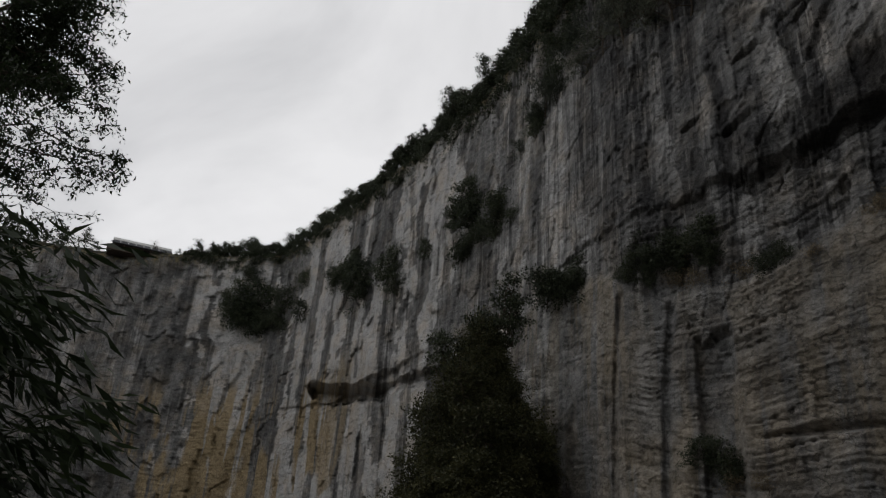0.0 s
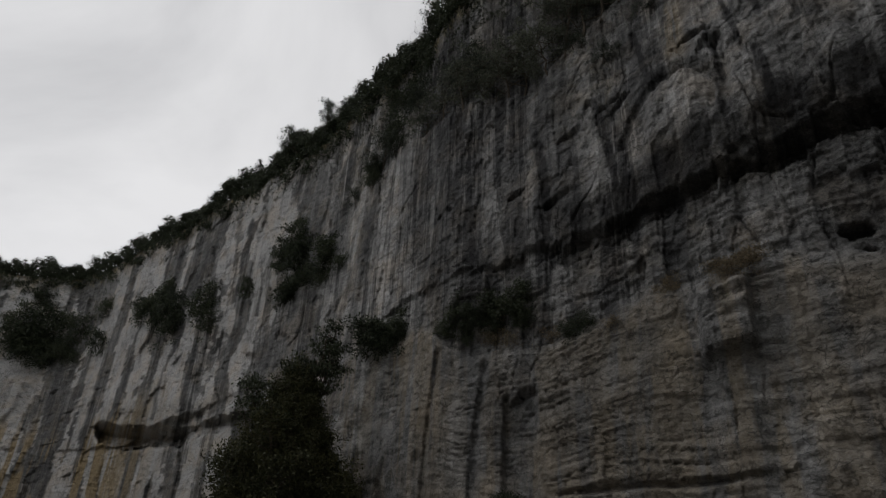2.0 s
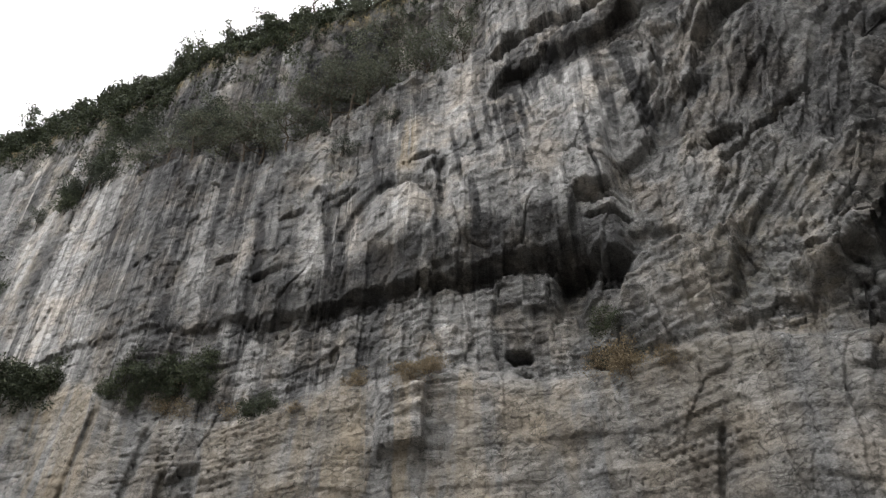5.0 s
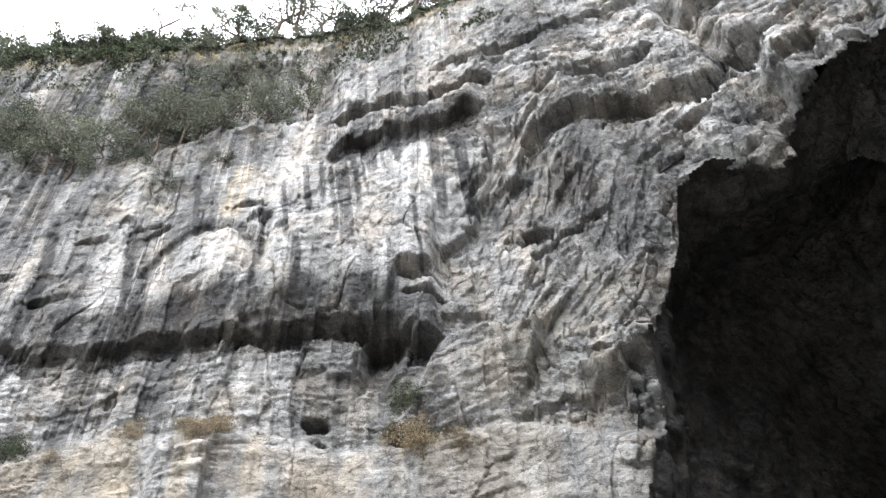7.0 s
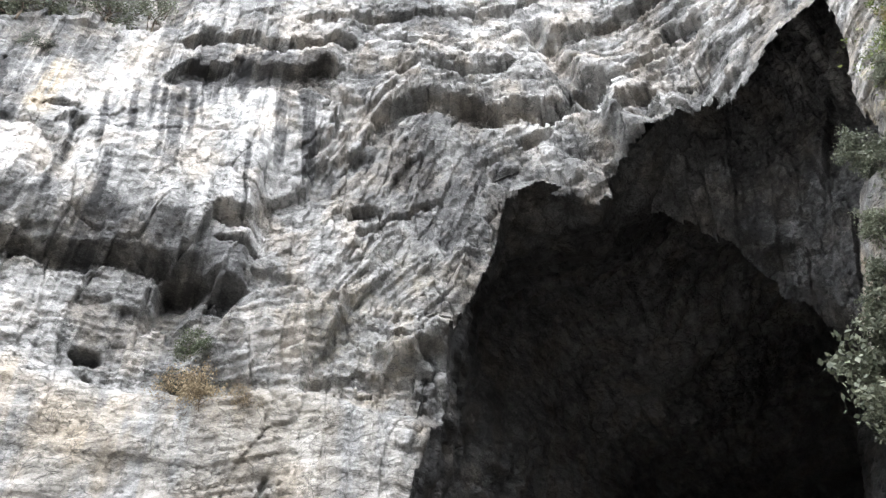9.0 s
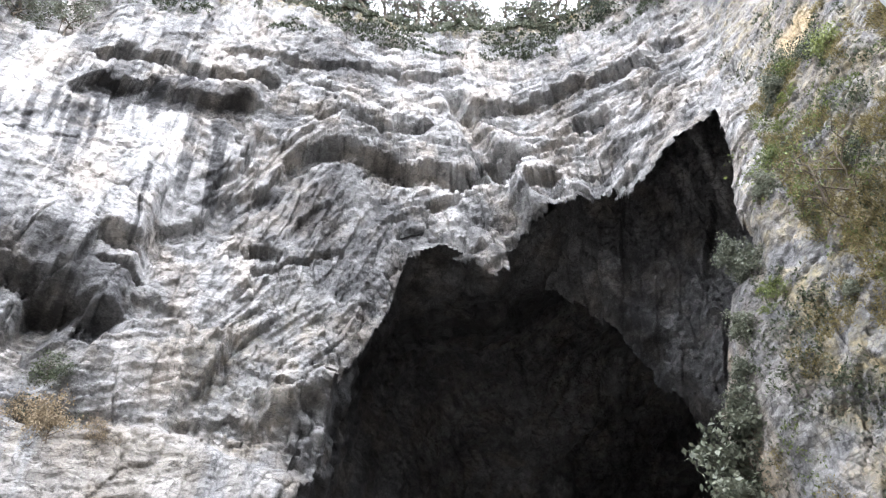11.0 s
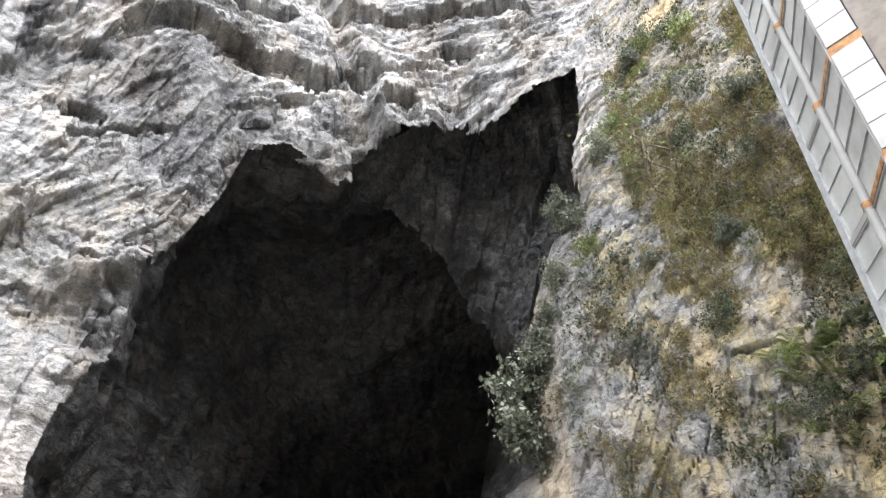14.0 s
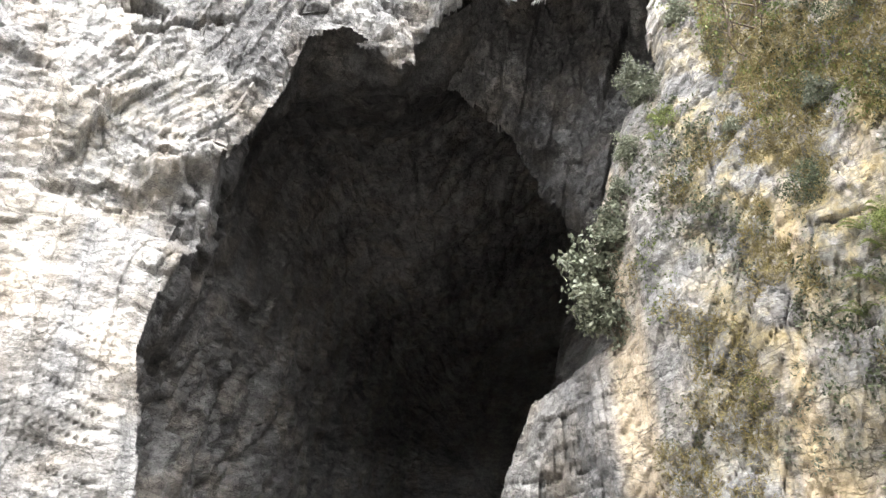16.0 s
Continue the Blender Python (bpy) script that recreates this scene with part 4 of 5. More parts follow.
def tree_meshes(seed, height, spread, leaf, count, material, trunk_part=0.45, limbs=9, clump=0.30, bare=0.0):
    """Trunk with limbs, and a crown of leaf clumps with gaps, for a tree that stands at the origin."""
    gen = np.random.default_rng(seed)
    top = (gen.normal() * 0.12 * height, gen.normal() * 0.12 * height, height * 0.92)
    stem = bent((0, 0, -0.6), top, gen, 0.05 * height, 7)
    r0 = 0.022 * height
    wood = [tube(stem, np.linspace(r0, r0 * 0.2, 7))]
    ends = [np.array(top)]
    for k in range(limbs):
        t = trunk_part + (0.95 - trunk_part) * (k + gen.uniform(0, 0.6)) / limbs
        i = min(int(t * 6), 5)
        p = np.array(stem[i]) * (1 - (t * 6 - i)) + np.array(stem[i + 1]) * (t * 6 - i)
        a = k * 2.4 + gen.normal() * 0.5
        reach = spread * gen.uniform(0.55, 1.1) * (1.1 - 0.6 * t)
        e = p + np.array([math.cos(a) * reach, math.sin(a) * reach, reach * gen.uniform(0.05, 0.75)])
        limb = bent(p, e, gen, 0.06 * height, 4)
        wood.append(tube(limb, np.linspace(r0 * 0.45, r0 * 0.1, 4), 4))
        ends += [e, np.array(limb[2])]
        for _ in range(2):
            e2 = np.array(limb[2]) + gen.normal(size=3) * spread * 0.35
            wood.append(tube([limb[2], tuple(e2)], [r0 * 0.18, r0 * 0.06], 3))
            ends.append(e2)
    ends = np.array(ends)
    n = int(count * (1 - bare))
    pick = gen.integers(0, len(ends), n)
    off = gen.normal(size=(n, 3))
    off *= (clump * spread * gen.uniform(0.1, 1.0, (n, 1)) ** 0.6) / np.linalg.norm(off, axis=1)[:, None]
    off[:, 2] *= 0.6
    crown = leaves_mesh("crown", ends[pick] + off, leaf, material, gen, 1.0, 0.1)
    v, f = joined(wood)
    return mesh_from("trunk", v, f, BARK, True), crown


def tree(name, meshes, label, category, group):
    base = tagged(new(name), label, category, group)
    part_of("trunk", meshes[0], base)
    part_of("crown", meshes[1], base)
    return base


def plant_at(ob, p, turn, size):
    m = Matrix.Translation(Vector(p)) @ pose(0, 0, 0, rng.normal() * 5, rng.normal() * 5, turn)
    c = copy_thing(ob, m)
    c.scale = (size, size, size * rng.uniform(0.85, 1.15))
    return c


def rim_point(th, back):
    r = float(np.interp(th, TH, RIM_R)) + back
    a = math.radians(th)
    return (r * math.sin(a), r * math.cos(a), RIM_Z + min(back * 0.35, 3.0) - 0.3)


RIM_TREES = [tree("tree", tree_meshes(100 + k, h, s, lf, n, m, tp, 10, cl), "dark evergreen tree on the rim of the cliff", "tree", "trees along the rim")
             for k, (h, s, lf, n, m, tp, cl) in enumerate(((6.5, 2.6, 0.30, 2000, LEAF, 0.25, 0.42), (8.0, 2.8, 0.30, 2000, LEAF, 0.35, 0.36), (5.0, 2.6, 0.28, 1700, LEAF, 0.15, 0.45), (7.2, 2.2, 0.26, 1500, LEAF, 0.3, 0.34)))]
BARE_TREE = tree("tree", tree_meshes(131, 7.5, 3.0, 0.14, 900, LEAF_GREY, 0.2, 16, 0.5), "half-bare pale tree on the rim of the cliff", "tree", "trees along the rim")
SHRUBS = [tree("shrub", tree_meshes(140 + k, h, s, lf, n, m, 0.05, 10, 0.5), label, "shrub", "shrubs on the cliff ledges")
          for k, (h, s, lf, n, m, label) in enumerate(((2.6, 1.9, 0.24, 2000, LEAF, "dark green shrub rooted on a cliff ledge"), (3.4, 1.8, 0.24, 2000, LEAF, "dark green shrub rooted on a cliff ledge"),
                                                       (2.0, 1.7, 0.17, 1100, LEAF_DRY, "dry brown shrub rooted on a cliff ledge"), (4.2, 2.0, 0.22, 1900, LEAF_GREY, "thin grey-green shrub rooted on a cliff ledge")))]
for proto in RIM_TREES + [BARE_TREE] + SHRUBS:
    proto.matrix_world = Matrix.Translation((0, 0, 0))

# pale grey-green; on the rim its paleness also stands in for haze
LEAF_THIN = leafy("thin_grey_green_leaves", (0.05, 0.056, 0.04), (0.085, 0.094, 0.066), (0.15, 0.16, 0.115))
AIRY_TREES = [tree("tree", tree_meshes(210 + k, h, s_, 0.19, 3600, LEAF_THIN, 0.30, 12, 0.24), "tall airy grey-green tree on the rim of the cliff", "tree", "trees along the rim") for k, (h, s_) in enumerate(((9.5, 3.6), (8.0, 3.8), (10.5, 3.4)))]
placed = set()


def put(proto, p, turn, size):
    """The first plant of a kind is the built one, the others are its copies."""
    if proto.name not in placed:
        placed.add(proto.name)
        proto.matrix_basis = Matrix.Translation(Vector(p)) @ pose(0, 0, 0, 0, 0, turn)
        proto.scale = (size, size, size)
        return proto
    return plant_at(proto, p, turn, size)


th = -34.0
while th < 131:
    r = float(np.interp(th, TH, RIM_R))
    gap = (3.0 if th < 12 else 2.6) * rng.uniform(0.7, 1.4)
    k = int(rng.integers(0, 4))
    size = rng.uniform(0.75, 1.1) * (0.95 if th < 30 else 1.15)
    if -29 < th < -21:
        size *= 0.35
    if 92 < th < 101 and rng.random() < 0.5:
        th += math.degrees(gap / r)
        continue
    airy = th > 24 and rng.random() < 0.75
    put(AIRY_TREES[k % 3] if airy else RIM_TREES[k], rim_point(th, rng.uniform(0.3, 1.6)), rng.uniform(0, 360), size * (1.45 if airy else 1.0))
    if rng.random() < 0.75:
        put(RIM_TREES[int(rng.integers(0, 4))], rim_point(th + rng.normal() * 0.5, rng.uniform(3.0, 7.0)), rng.uniform(0, 360), size * rng.uniform(0.8, 1.15))
    if rng.random() < 0.12:
        put(BARE_TREE, rim_point(th, rng.uniform(1.0, 4.0)), rng.uniform(0, 360), rng.uniform(0.7, 1.0))
    th += math.degrees(gap / r)

# thicket hanging over the rim: dense on the far side, thinner and paler over the arch
def rim_thicket(seed, t0, t1, count, drop, ball, up, material, label):
    gen = np.random.default_rng(seed)
    bear = t0 + (t1 - t0) * (np.arange(count) + gen.random(count)) / count
    feet = wall_point(bear, RIM_Z - 0.3 - np.abs(gen.normal(size=count)) * drop, -0.1)
    pts = []
    for k, (t, p) in enumerate(zip(bear, feet)):
        if k % 5:
            p = np.array(rim_point(t, gen.uniform(0, 3.0))) + np.array([0, 0, gen.uniform(-1.5, up) * (0.75 + 0.4 * math.sin(t * 2.3) * math.sin(t * 0.9 + 1))])
            if -29 < t < -20:
                p[2] = RIM_Z + 0.5
        o = gen.normal(size=(320, 3))
        o *= gen.uniform(0.2, 1.0, (320, 1)) ** 0.5 * gen.uniform(0.6 * ball, ball) / np.linalg.norm(o, axis=1)[:, None]
        o[:, 2] *= 0.75
        pts.append(p + o + np.array([0, 0, 0.4]))
    return tagged(new("rim_thicket", leaves_mesh("rim_thicket", np.concatenate(pts), 0.42 if t1 < 31 else 0.26, material, gen, 1.0, 0.2)), label, "plants", kind="stuff")


rim_thicket(51, -22, 14, 520, 2.6, 2.3, 6.0, LEAF, "dark dense thicket hanging over the cliff rim")
rim_thicket(52, 14, 30, 90, 1.4, 1.8, 3.5, LEAF, "dark thicket along the cliff rim")
rim_thicket(54, 118, 148, 170, 4.5, 2.2, 5.0, LEAF, "dark trees and thicket on the slope beside the arch")
# paler leaves here carry the haze over the arch
rim_thicket(53, 30, 128, 210, 1.0, 1.5, 2.0, LEAF_THIN, "thin grey-green thicket along the cliff rim")

# shrubs on ledges: bearing, height, size, kind
LEDGE = ((-16.2, 69, 3.0, 0), (-15.2, 66, 2.4, 0), (-17.2, 72, 2.0, 1), (-14.8, 61, 2.0, 0), (-7.1, 62, 2.2, 0), (-6.6, 58, 2.0, 1), (-7.8, 66, 1.4, 0), (2.7, 60, 1.9, 0), (2.2, 64, 1.4, 1), (3.4, 56, 1.3, 0),
         (17.3, 31.5, 0.9, 0), (18.6, 32, 0.8, 1), (20.8, 31.2, 1.0, 0), (22.2, 31.8, 0.9, 0), (23.4, 31.0, 0.8, 1), (21.6, 28.6, 0.9, 2), (9.5, 34, 1.5, 0), (10.8, 34.6, 1.2, 0), (12.0, 34.5, 1.0, 1), (22.6, 9.5, 0.8, 0), (23.6, 8.0, 0.7, 2),
         (11.5, 77, 1.3, 3), (10.4, 73, 1.2, 0), (9.3, 69.5, 1.2, 3), (8.4, 66.5, 1.1, 1), (12.6, 80, 1.2, 0), (18.6, 74.0, 1.2, 3), (19.4, 70.5, 1.2, 3), (29.2, 64.0, 0.6, 3), (36.4, 63.4, 0.5, 3), (32.1, 59.4, 0.5, 3),
         (35.7, 27.6, 0.6, 2), (41.4, 26.6, 0.75, 2), (42.4, 26.8, 0.7, 2), (40.2, 26.8, 0.6, 2), (58.6, 25.6, 0.9, 2), (59.4, 25.4, 0.7, 3), (60.6, 24.0, 0.95, 2), (59.9, 24.6, 0.8, 2), (58.8, 28.6, 0.6, 0), (64.0, 24.0, 0.45, 2), (31.0, 25.8, 0.5, 2), (27.6, 26.6, 0.7, 0), (26.0, 27.0, 0.8, 2))
spots, kinds = [], []
for t, z, size, k in LEDGE:
    far_one = t < 25
    metre = 57.3 / float(np.interp(t, S_TH, S_RIM))
    for i in range(7 if t < 5 else 4 if far_one else 2):
        dt, dz = (rng.normal() * (2.2 if t < 5 else 1.5) * size * metre, rng.normal() * (1.9 if t < 5 else 1.3) * size) if i else (0.0, 0.0)
        spots.append((t + dt, z + (dz if far_one else 0.3 * dz)))
        kinds.append((k if i != 2 else (0, 3, 2, 3)[k], size * (rng.uniform(0.65, 0.95) if i else 1.1)))
for p, (k, size) in zip(wall_point([s[0] for s in spots], [s[1] for s in spots]), kinds):
    put(SHRUBS[k], p, rng.uniform(0, 360), size)

# airy small trees on the sloping shelf
LEDGE_TREES = [tree("tree", tree_meshes(170 + k, h, s, 0.21, 2600, LEAF_THIN, 0.25, 11, 0.24), "thin airy grey-green tree on a cliff shelf", "tree", "trees on the cliff shelf") for k, (h, s) in enumerate(((6.0, 3.4), (7.5, 3.2), (4.5, 3.0)))]
SHELF = ((13.4, 2, 1.2, -1), (15.0, 0, 1.3, 0), (17.2, 1, 1.2, 0), (20.4, 1, 1.5, 0), (22.0, 0, 1.4, 0), (24.0, 0, 1.6, 0), (26.2, 2, 1.5, 0), (28.2, 1, 1.4, 0), (30.3, 0, 1.6, 0), (32.4, 1, 1.4, 0), (34.4, 2, 1.5, 0), (36.8, 0, 1.5, 0), (39.2, 1, 1.5, 0), (41.6, 2, 1.4, 0), (44.0, 1, 1.3, 0), (46.4, 0, 1.2, 0),
         (23.2, 1, 1.0, 6), (28.0, 1, 1.0, 9), (32.8, 0, 1.1, 7), (37.2, 0, 1.2, 7), (42.0, 2, 1.2, 6), (45.5, 1, 1.1, 5))
for (t, k, size, up), p in zip(SHELF, wall_point([s[0] for s in SHELF], [shelf_z(s[0]) + 0.2 + s[3] for s in SHELF])):
    put(LEDGE_TREES[k], p, rng.uniform(0, 360), size)

# ---- wooded spur in front of the wall ----
spur_h = 29.0
sp = []
for k in range(26):
    f = k / 25.0
    ang = np.radians(np.arange(0, 361, 6))
    rad = 8.0 * (1 - f) ** 0.8 * (1 + 0.25 * vnoise(np.cos(ang) * 3, np.sin(ang) * 3, np.full(len(ang), f * 5), 3)) + 0.05
    sp.append(np.stack([np.cos(ang) * rad, np.sin(ang) * rad * 1.2, np.full(len(ang), f * spur_h - 2)], -1))
sp = np.stack(sp)
SPUR_TH, SPUR_R = 3.9, 90.0
sx, sy = SPUR_R * math.sin(math.radians(SPUR_TH)), SPUR_R * math.cos(math.radians(SPUR_TH))
sp += np.array([sx, sy, 0])
spur = new("spur", grid_mesh("spur", sp, np.ones((25, 60), bool), None, None, SOIL))
tagged(spur, "steep earthy spur overgrown with dark shrubs", "ground", kind="structure")
LEAF_OLIVE = leafy("olive_foliage", (0.022, 0.025, 0.011), (0.052, 0.055, 0.024), (0.11, 0.105, 0.045))
sp2 = []
for k in range(16):
    f = k / 15.0
    ang = np.radians(np.arange(0, 361, 8))
    rad = 8.0 * (1 - f) + 0.05
    sp2.append(np.stack([sx + 9.5 + np.cos(ang) * rad, sy + 4 + np.sin(ang) * rad, np.full(len(ang), f * 15.5 - 2)], -1))
spur2 = new("spur", grid_mesh("spur_low", np.stack(sp2), np.ones((15, 45), bool), None, None, SOIL))
tagged(spur2, "low earthy spur overgrown with dark shrubs", "ground", kind="structure")
SPUR_BUSH = [tree("bush", tree_meshes(160 + k, h, s, 0.26, 2000, LEAF_OLIVE, 0.05, 11, 0.5), "dense dark green bush on an earthy spur", "bush", "bushes on the spur") for k, (h, s) in enumerate(((4.5, 2.4), (6.5, 2.2), (3.6, 2.8)))]
for _ in range(210):
    f = rng.uniform(0, 1) ** 1.3
    a = rng.uniform(0, 2 * math.pi)
    rad = 9.0 * (1 - f) ** 0.8
    p = (sx + math.cos(a) * rad, sy + math.sin(a) * rad * 1.2, f * spur_h - 2.3)
    put(SPUR_BUSH[int(rng.integers(0, 3))], p, rng.uniform(0, 360), rng.uniform(0.8, 1.3) * (1.2 - 0.35 * f))
for _ in range(60):
    f = rng.uniform(0, 1) ** 1.2
    a = rng.uniform(0, 2 * math.pi)
    p = (sx + 9.5 + math.cos(a) * 7.5 * (1 - f), sy + 4 + math.sin(a) * 7 * (1 - f), f * 15 - 2.0)
    if (p[0] - sx - 9.5) ** 2 < 60:
        put(SPUR_BUSH[int(rng.integers(0, 3))], p, rng.uniform(0, 360), rng.uniform(0.7, 1.2))
for dx, dz, size in ((-0.5, 25, 1.3), (0.8, 23.5, 1.1), (-2.2, 19, 1.25), (2.6, 18.5, 1.2)):
    put(RIM_TREES[1], (sx + dx, sy - 1.0, dz), rng.uniform(0, 360), size)

# ---- pavilion on the far rim ----
PAINT = plain("weathered_white_paint", (0.8, 0.8, 0.78), 0.6, 0.15, 1.5, 0.1)
SLATE = plain("dark_roof_tiles", (0.06, 0.062, 0.068), 0.7, 0.35, 2.0, 0.3)
TIMBER = plain("dark_timber", (0.06, 0.045, 0.035), 0.8, 0.35, 3.0, 0.3)


def boxmesh(name, size, material, bevel=0.02, centre=(0, 0, 0)):
    bm = bmesh.new()
    bmesh.ops.create_cube(bm, size=1.0)
    bmesh.ops.scale(bm, vec=size, verts=bm.verts)
    if bevel:
        bmesh.ops.bevel(bm, geom=bm.edges[:], offset=bevel, segments=1, affect="EDGES")
    bmesh.ops.translate(bm, vec=centre, verts=bm.verts)
    me = bpy.data.meshes.new(name)
    bm.to_mesh(me)
    bm.free()
    me.materials.append(material)
    return me


def pavilion():
    base = tagged(new("pavilion"), "long low pavilion with white ridge and dark tiled roof", "building")
    w, dpt = 19.0, 6.0
    part_of("platform", boxmesh("platform", (w + 3, dpt + 2, 1.2), TIMBER, 0.1, (0, 0, 0.0)), base)
    for i in range(7):
        for sgn in (-1, 1):
            part_of("post", boxmesh("post", (0.3, 0.3, 2.2), TIMBER, 0.03, (-w / 2 + 0.6 + i * (w - 1.2) / 6, sgn * (dpt / 2 - 0.4), 1.6)), base)
    for sgn in (-1, 1):
        vs = [(-w / 2 - 0.8, sgn * (dpt / 2 + 0.7), 2.5), (w / 2 + 0.8, sgn * (dpt / 2 + 0.7), 2.5), (w / 2 + 0.2, 0, 4.5), (-w / 2 - 0.2, 0, 4.5)]
        vs += [(x, y, z - 0.25) for x, y, z in vs]
        fs = [(0, 1, 2, 3), (7, 6, 5, 4), (0, 4, 5, 1), (1, 5, 6, 2), (2, 6, 7, 3), (3, 7, 4, 0)]
        slope = part_of("roof", mesh_from("roof", vs, fs, SLATE), base)
        for i in range(24):
            x = -w / 2 - 0.4 + i * (w + 0.8) / 23
            v, f = tube([(x, sgn * (dpt / 2 + 0.75), 2.6), (x * 0.98, sgn * 0.2, 4.55)], [0.12, 0.12], 5)
            part_of("tile_row", mesh_from("tile_row", v, f, SLATE if i % 3 else PAINT, True), slope)
    part_of("ridge", boxmesh("ridge", (w + 0.8, 1.1, 1.1), PAINT, 0.15, (0, 0, 4.9)), base)
    for i in range(11):
        part_of("rail_post", boxmesh("rail_post", (0.12, 0.12, 1.0), TIMBER, 0.02, (-w / 2 + i * w / 10, -dpt / 2 - 0.8, 1.1)), base)
    part_of("handrail", boxmesh("handrail", (w + 0.3, 0.14, 0.12), TIMBER, 0.02, (0, -dpt / 2 - 0.8, 1.64)), base)
    return base


pav = pavilion()
pp = rim_point(-25.3, 1.5)
pav.matrix_basis = Matrix.Translation((pp[0], pp[1], RIM_Z - 0.2)) @ pose(0, 0, 0, 0, 0, 25)

# ---- glazed lift tower beside the path ----
WHITE = plain("white_coated_metal", (0.205, 0.203, 0.195), 0.45, 0.06, 2.0, 0.03)
RUST = plain("rusted_steel", (0.22, 0.12, 0.055), 0.8, 0.5, 5.0, 0.3, 0.2)
STEEL = plain("grey_steel", (0.30, 0.31, 0.31), 0.5, 0.2, 4.0, 0.05, 0.4)
CONCRETE = plain("board_marked_concrete", (0.145, 0.13, 0.112), 0.9, 0.35, 1.4, 0.6)
gn = Nodes("dusty_glass", 0.12)
gn.bsdf.inputs["Transmission Weight"].default_value = 0.18
gn.bsdf.inputs["IOR"].default_value = 1.45
gn.bsdf.inputs["Specular IOR Level"].default_value = 0.5
GLASS = gn.done(gn.ramp(gn.noise(gn.coord(), 0.8, 6, 0.6), ((0.3, (0.30, 0.308, 0.295)), (0.7, (0.46, 0.468, 0.45)))))
T_L, T_A, T_B, T_C, T_D, T_E = (Vector((r * math.sin(radians(a)), r * math.cos(radians(a)), 0)) for a, r in ((146.5, 17.3), (148.8, 16.05), (151.5, 14.25), (154.6, 14.15), (158.2, 13.95), (153.5, 19.8)))


def slab(name, a, b, z0, z1, thick, material, off=0.0):
    """An upright slab between two places of the plan."""
    way = (b - a).normalized()
    nrm = Vector((way.y, -way.x, 0))
    if nrm.dot(-(a + b)) < 0:
        nrm = -nrm
    o = nrm * off
    vs = []
    for z in (z0, z1):
        for p in (a, b):
            vs += [tuple(p + o + Vector((0, 0, z))), tuple(p + o - nrm * thick + Vector((0, 0, z)))]
    fs = [(0, 2, 6, 4), (1, 5, 7, 3), (0, 4, 5, 1), (2, 3, 7, 6), (0, 1, 3, 2), (4, 6, 7, 5)]
    return mesh_from(name, vs, fs, material)


def lift_tower():
    base = tagged(new("lift_tower"), "tall glazed lift tower with white panels and rust-stained steel joints", "tower")
    storey, z0 = 3.3, 17.9 - 3.3 * 6
    top = 13
    part_of("wall", slab("wall", T_C, T_D, -1.5, z0 + top * storey, 0.35, CONCRETE), base, "board-marked grey concrete wall")
    part_of("back_wall", slab("back_wall", T_D + Vector((2.2, -3.2, 0)), T_E, -1.5, z0 + top * storey, 0.2, STEEL), base)
    part_of("back_wall", slab("back_wall", T_E, T_L, -1.5, z0 + top * storey, 0.2, STEEL), base)
    v, f = tube([tuple(T_A + Vector((-0.08, 0.12, -1.5))), tuple(T_A + Vector((-0.08, 0.12, z0 + top * storey)))], [0.125, 0.125], 12)
    part_of("column", mesh_from("column", v, f, WHITE, True), base, "round white corner column")
    part_of("edge_strip", slab("edge_strip", T_L, T_L + (T_A - T_L).normalized() * 0.05, -1.5, z0 + top * storey, 0.12, STEEL, 0.03), base)
    for k in range(top):
        za, zb = z0 + k * storey, z0 + (k + 1) * storey
        if zb < -1:
            continue
        for a, b in ((T_L, T_A), (T_A, T_B)):
            w = (b - a).normalized()
            n_sub = 4
            for i in range(n_sub):
                s0, s1 = za + 0.12 + i * (storey - 0.24) / n_sub, za + 0.12 + (i + 1) * (storey - 0.24) / n_sub
                pane = part_of("pane", slab("pane", a + w * 0.03, b - w * 0.05, s0 + 0.03, s1 - 0.03, 0.02, GLASS, -0.03), base)
                part_of("glazing_bar", slab("glazing_bar", a + w * 0.05, b - w * 0.05, s1 - 0.016, s1 + 0.016, 0.05, STEEL, 0.012), pane)
            part_of("floor_beam", slab("floor_beam", a + w * 0.04, b - w * 0.04, za - 0.08, za + 0.08, 0.14, RUST if a is T_A else WHITE, 0.02), base, "rust-stained floor beam" if a is T_A else "white floor beam")
        v, f = tube([tuple(T_A + Vector((-0.08, 0.12, za - 0.09))), tuple(T_A + Vector((-0.08, 0.12, za + 0.09)))], [0.14, 0.14], 12)
        part_of("joint", mesh_from("joint", v, f, RUST, True), base, "rusted sleeve round the column")
        w = (T_C - T_B).normalized()
        n_sub = 4
        for i in range(n_sub):
            s0, s1 = za + 0.14 + i * (storey - 0.28) / n_sub, za + 0.14 + (i + 1) * (storey - 0.28) / n_sub
            part_of("cladding_panel", slab("cladding_panel", T_B + w * 0.03, T_C - w * 0.03, s0 + 0.012, s1 - 0.012, 0.04, WHITE, 0.05), base)
        part_of("cladding_rail", slab("cladding_rail", T_B, T_C, za - 0.135, za + 0.135, 0.05, RUST, 0.02), base, "rust-streaked rail between white panels")
        part_of("corner_post", slab("corner_post", T_B + (T_A - T_B).normalized() * 0.06, T_B, za, zb, 0.12, WHITE, 0.03), base, "white corner post")
        v, f = tube([tuple(T_D + Vector((0.0, -0.1, za + 0.6))), tuple(T_D + Vector((-1.6, -2.4, za + 0.6)))], [0.07, 0.07], 8)
        part_of("pipe", mesh_from("pipe", v, f, RUST, True), base, "rusty cross pipe")
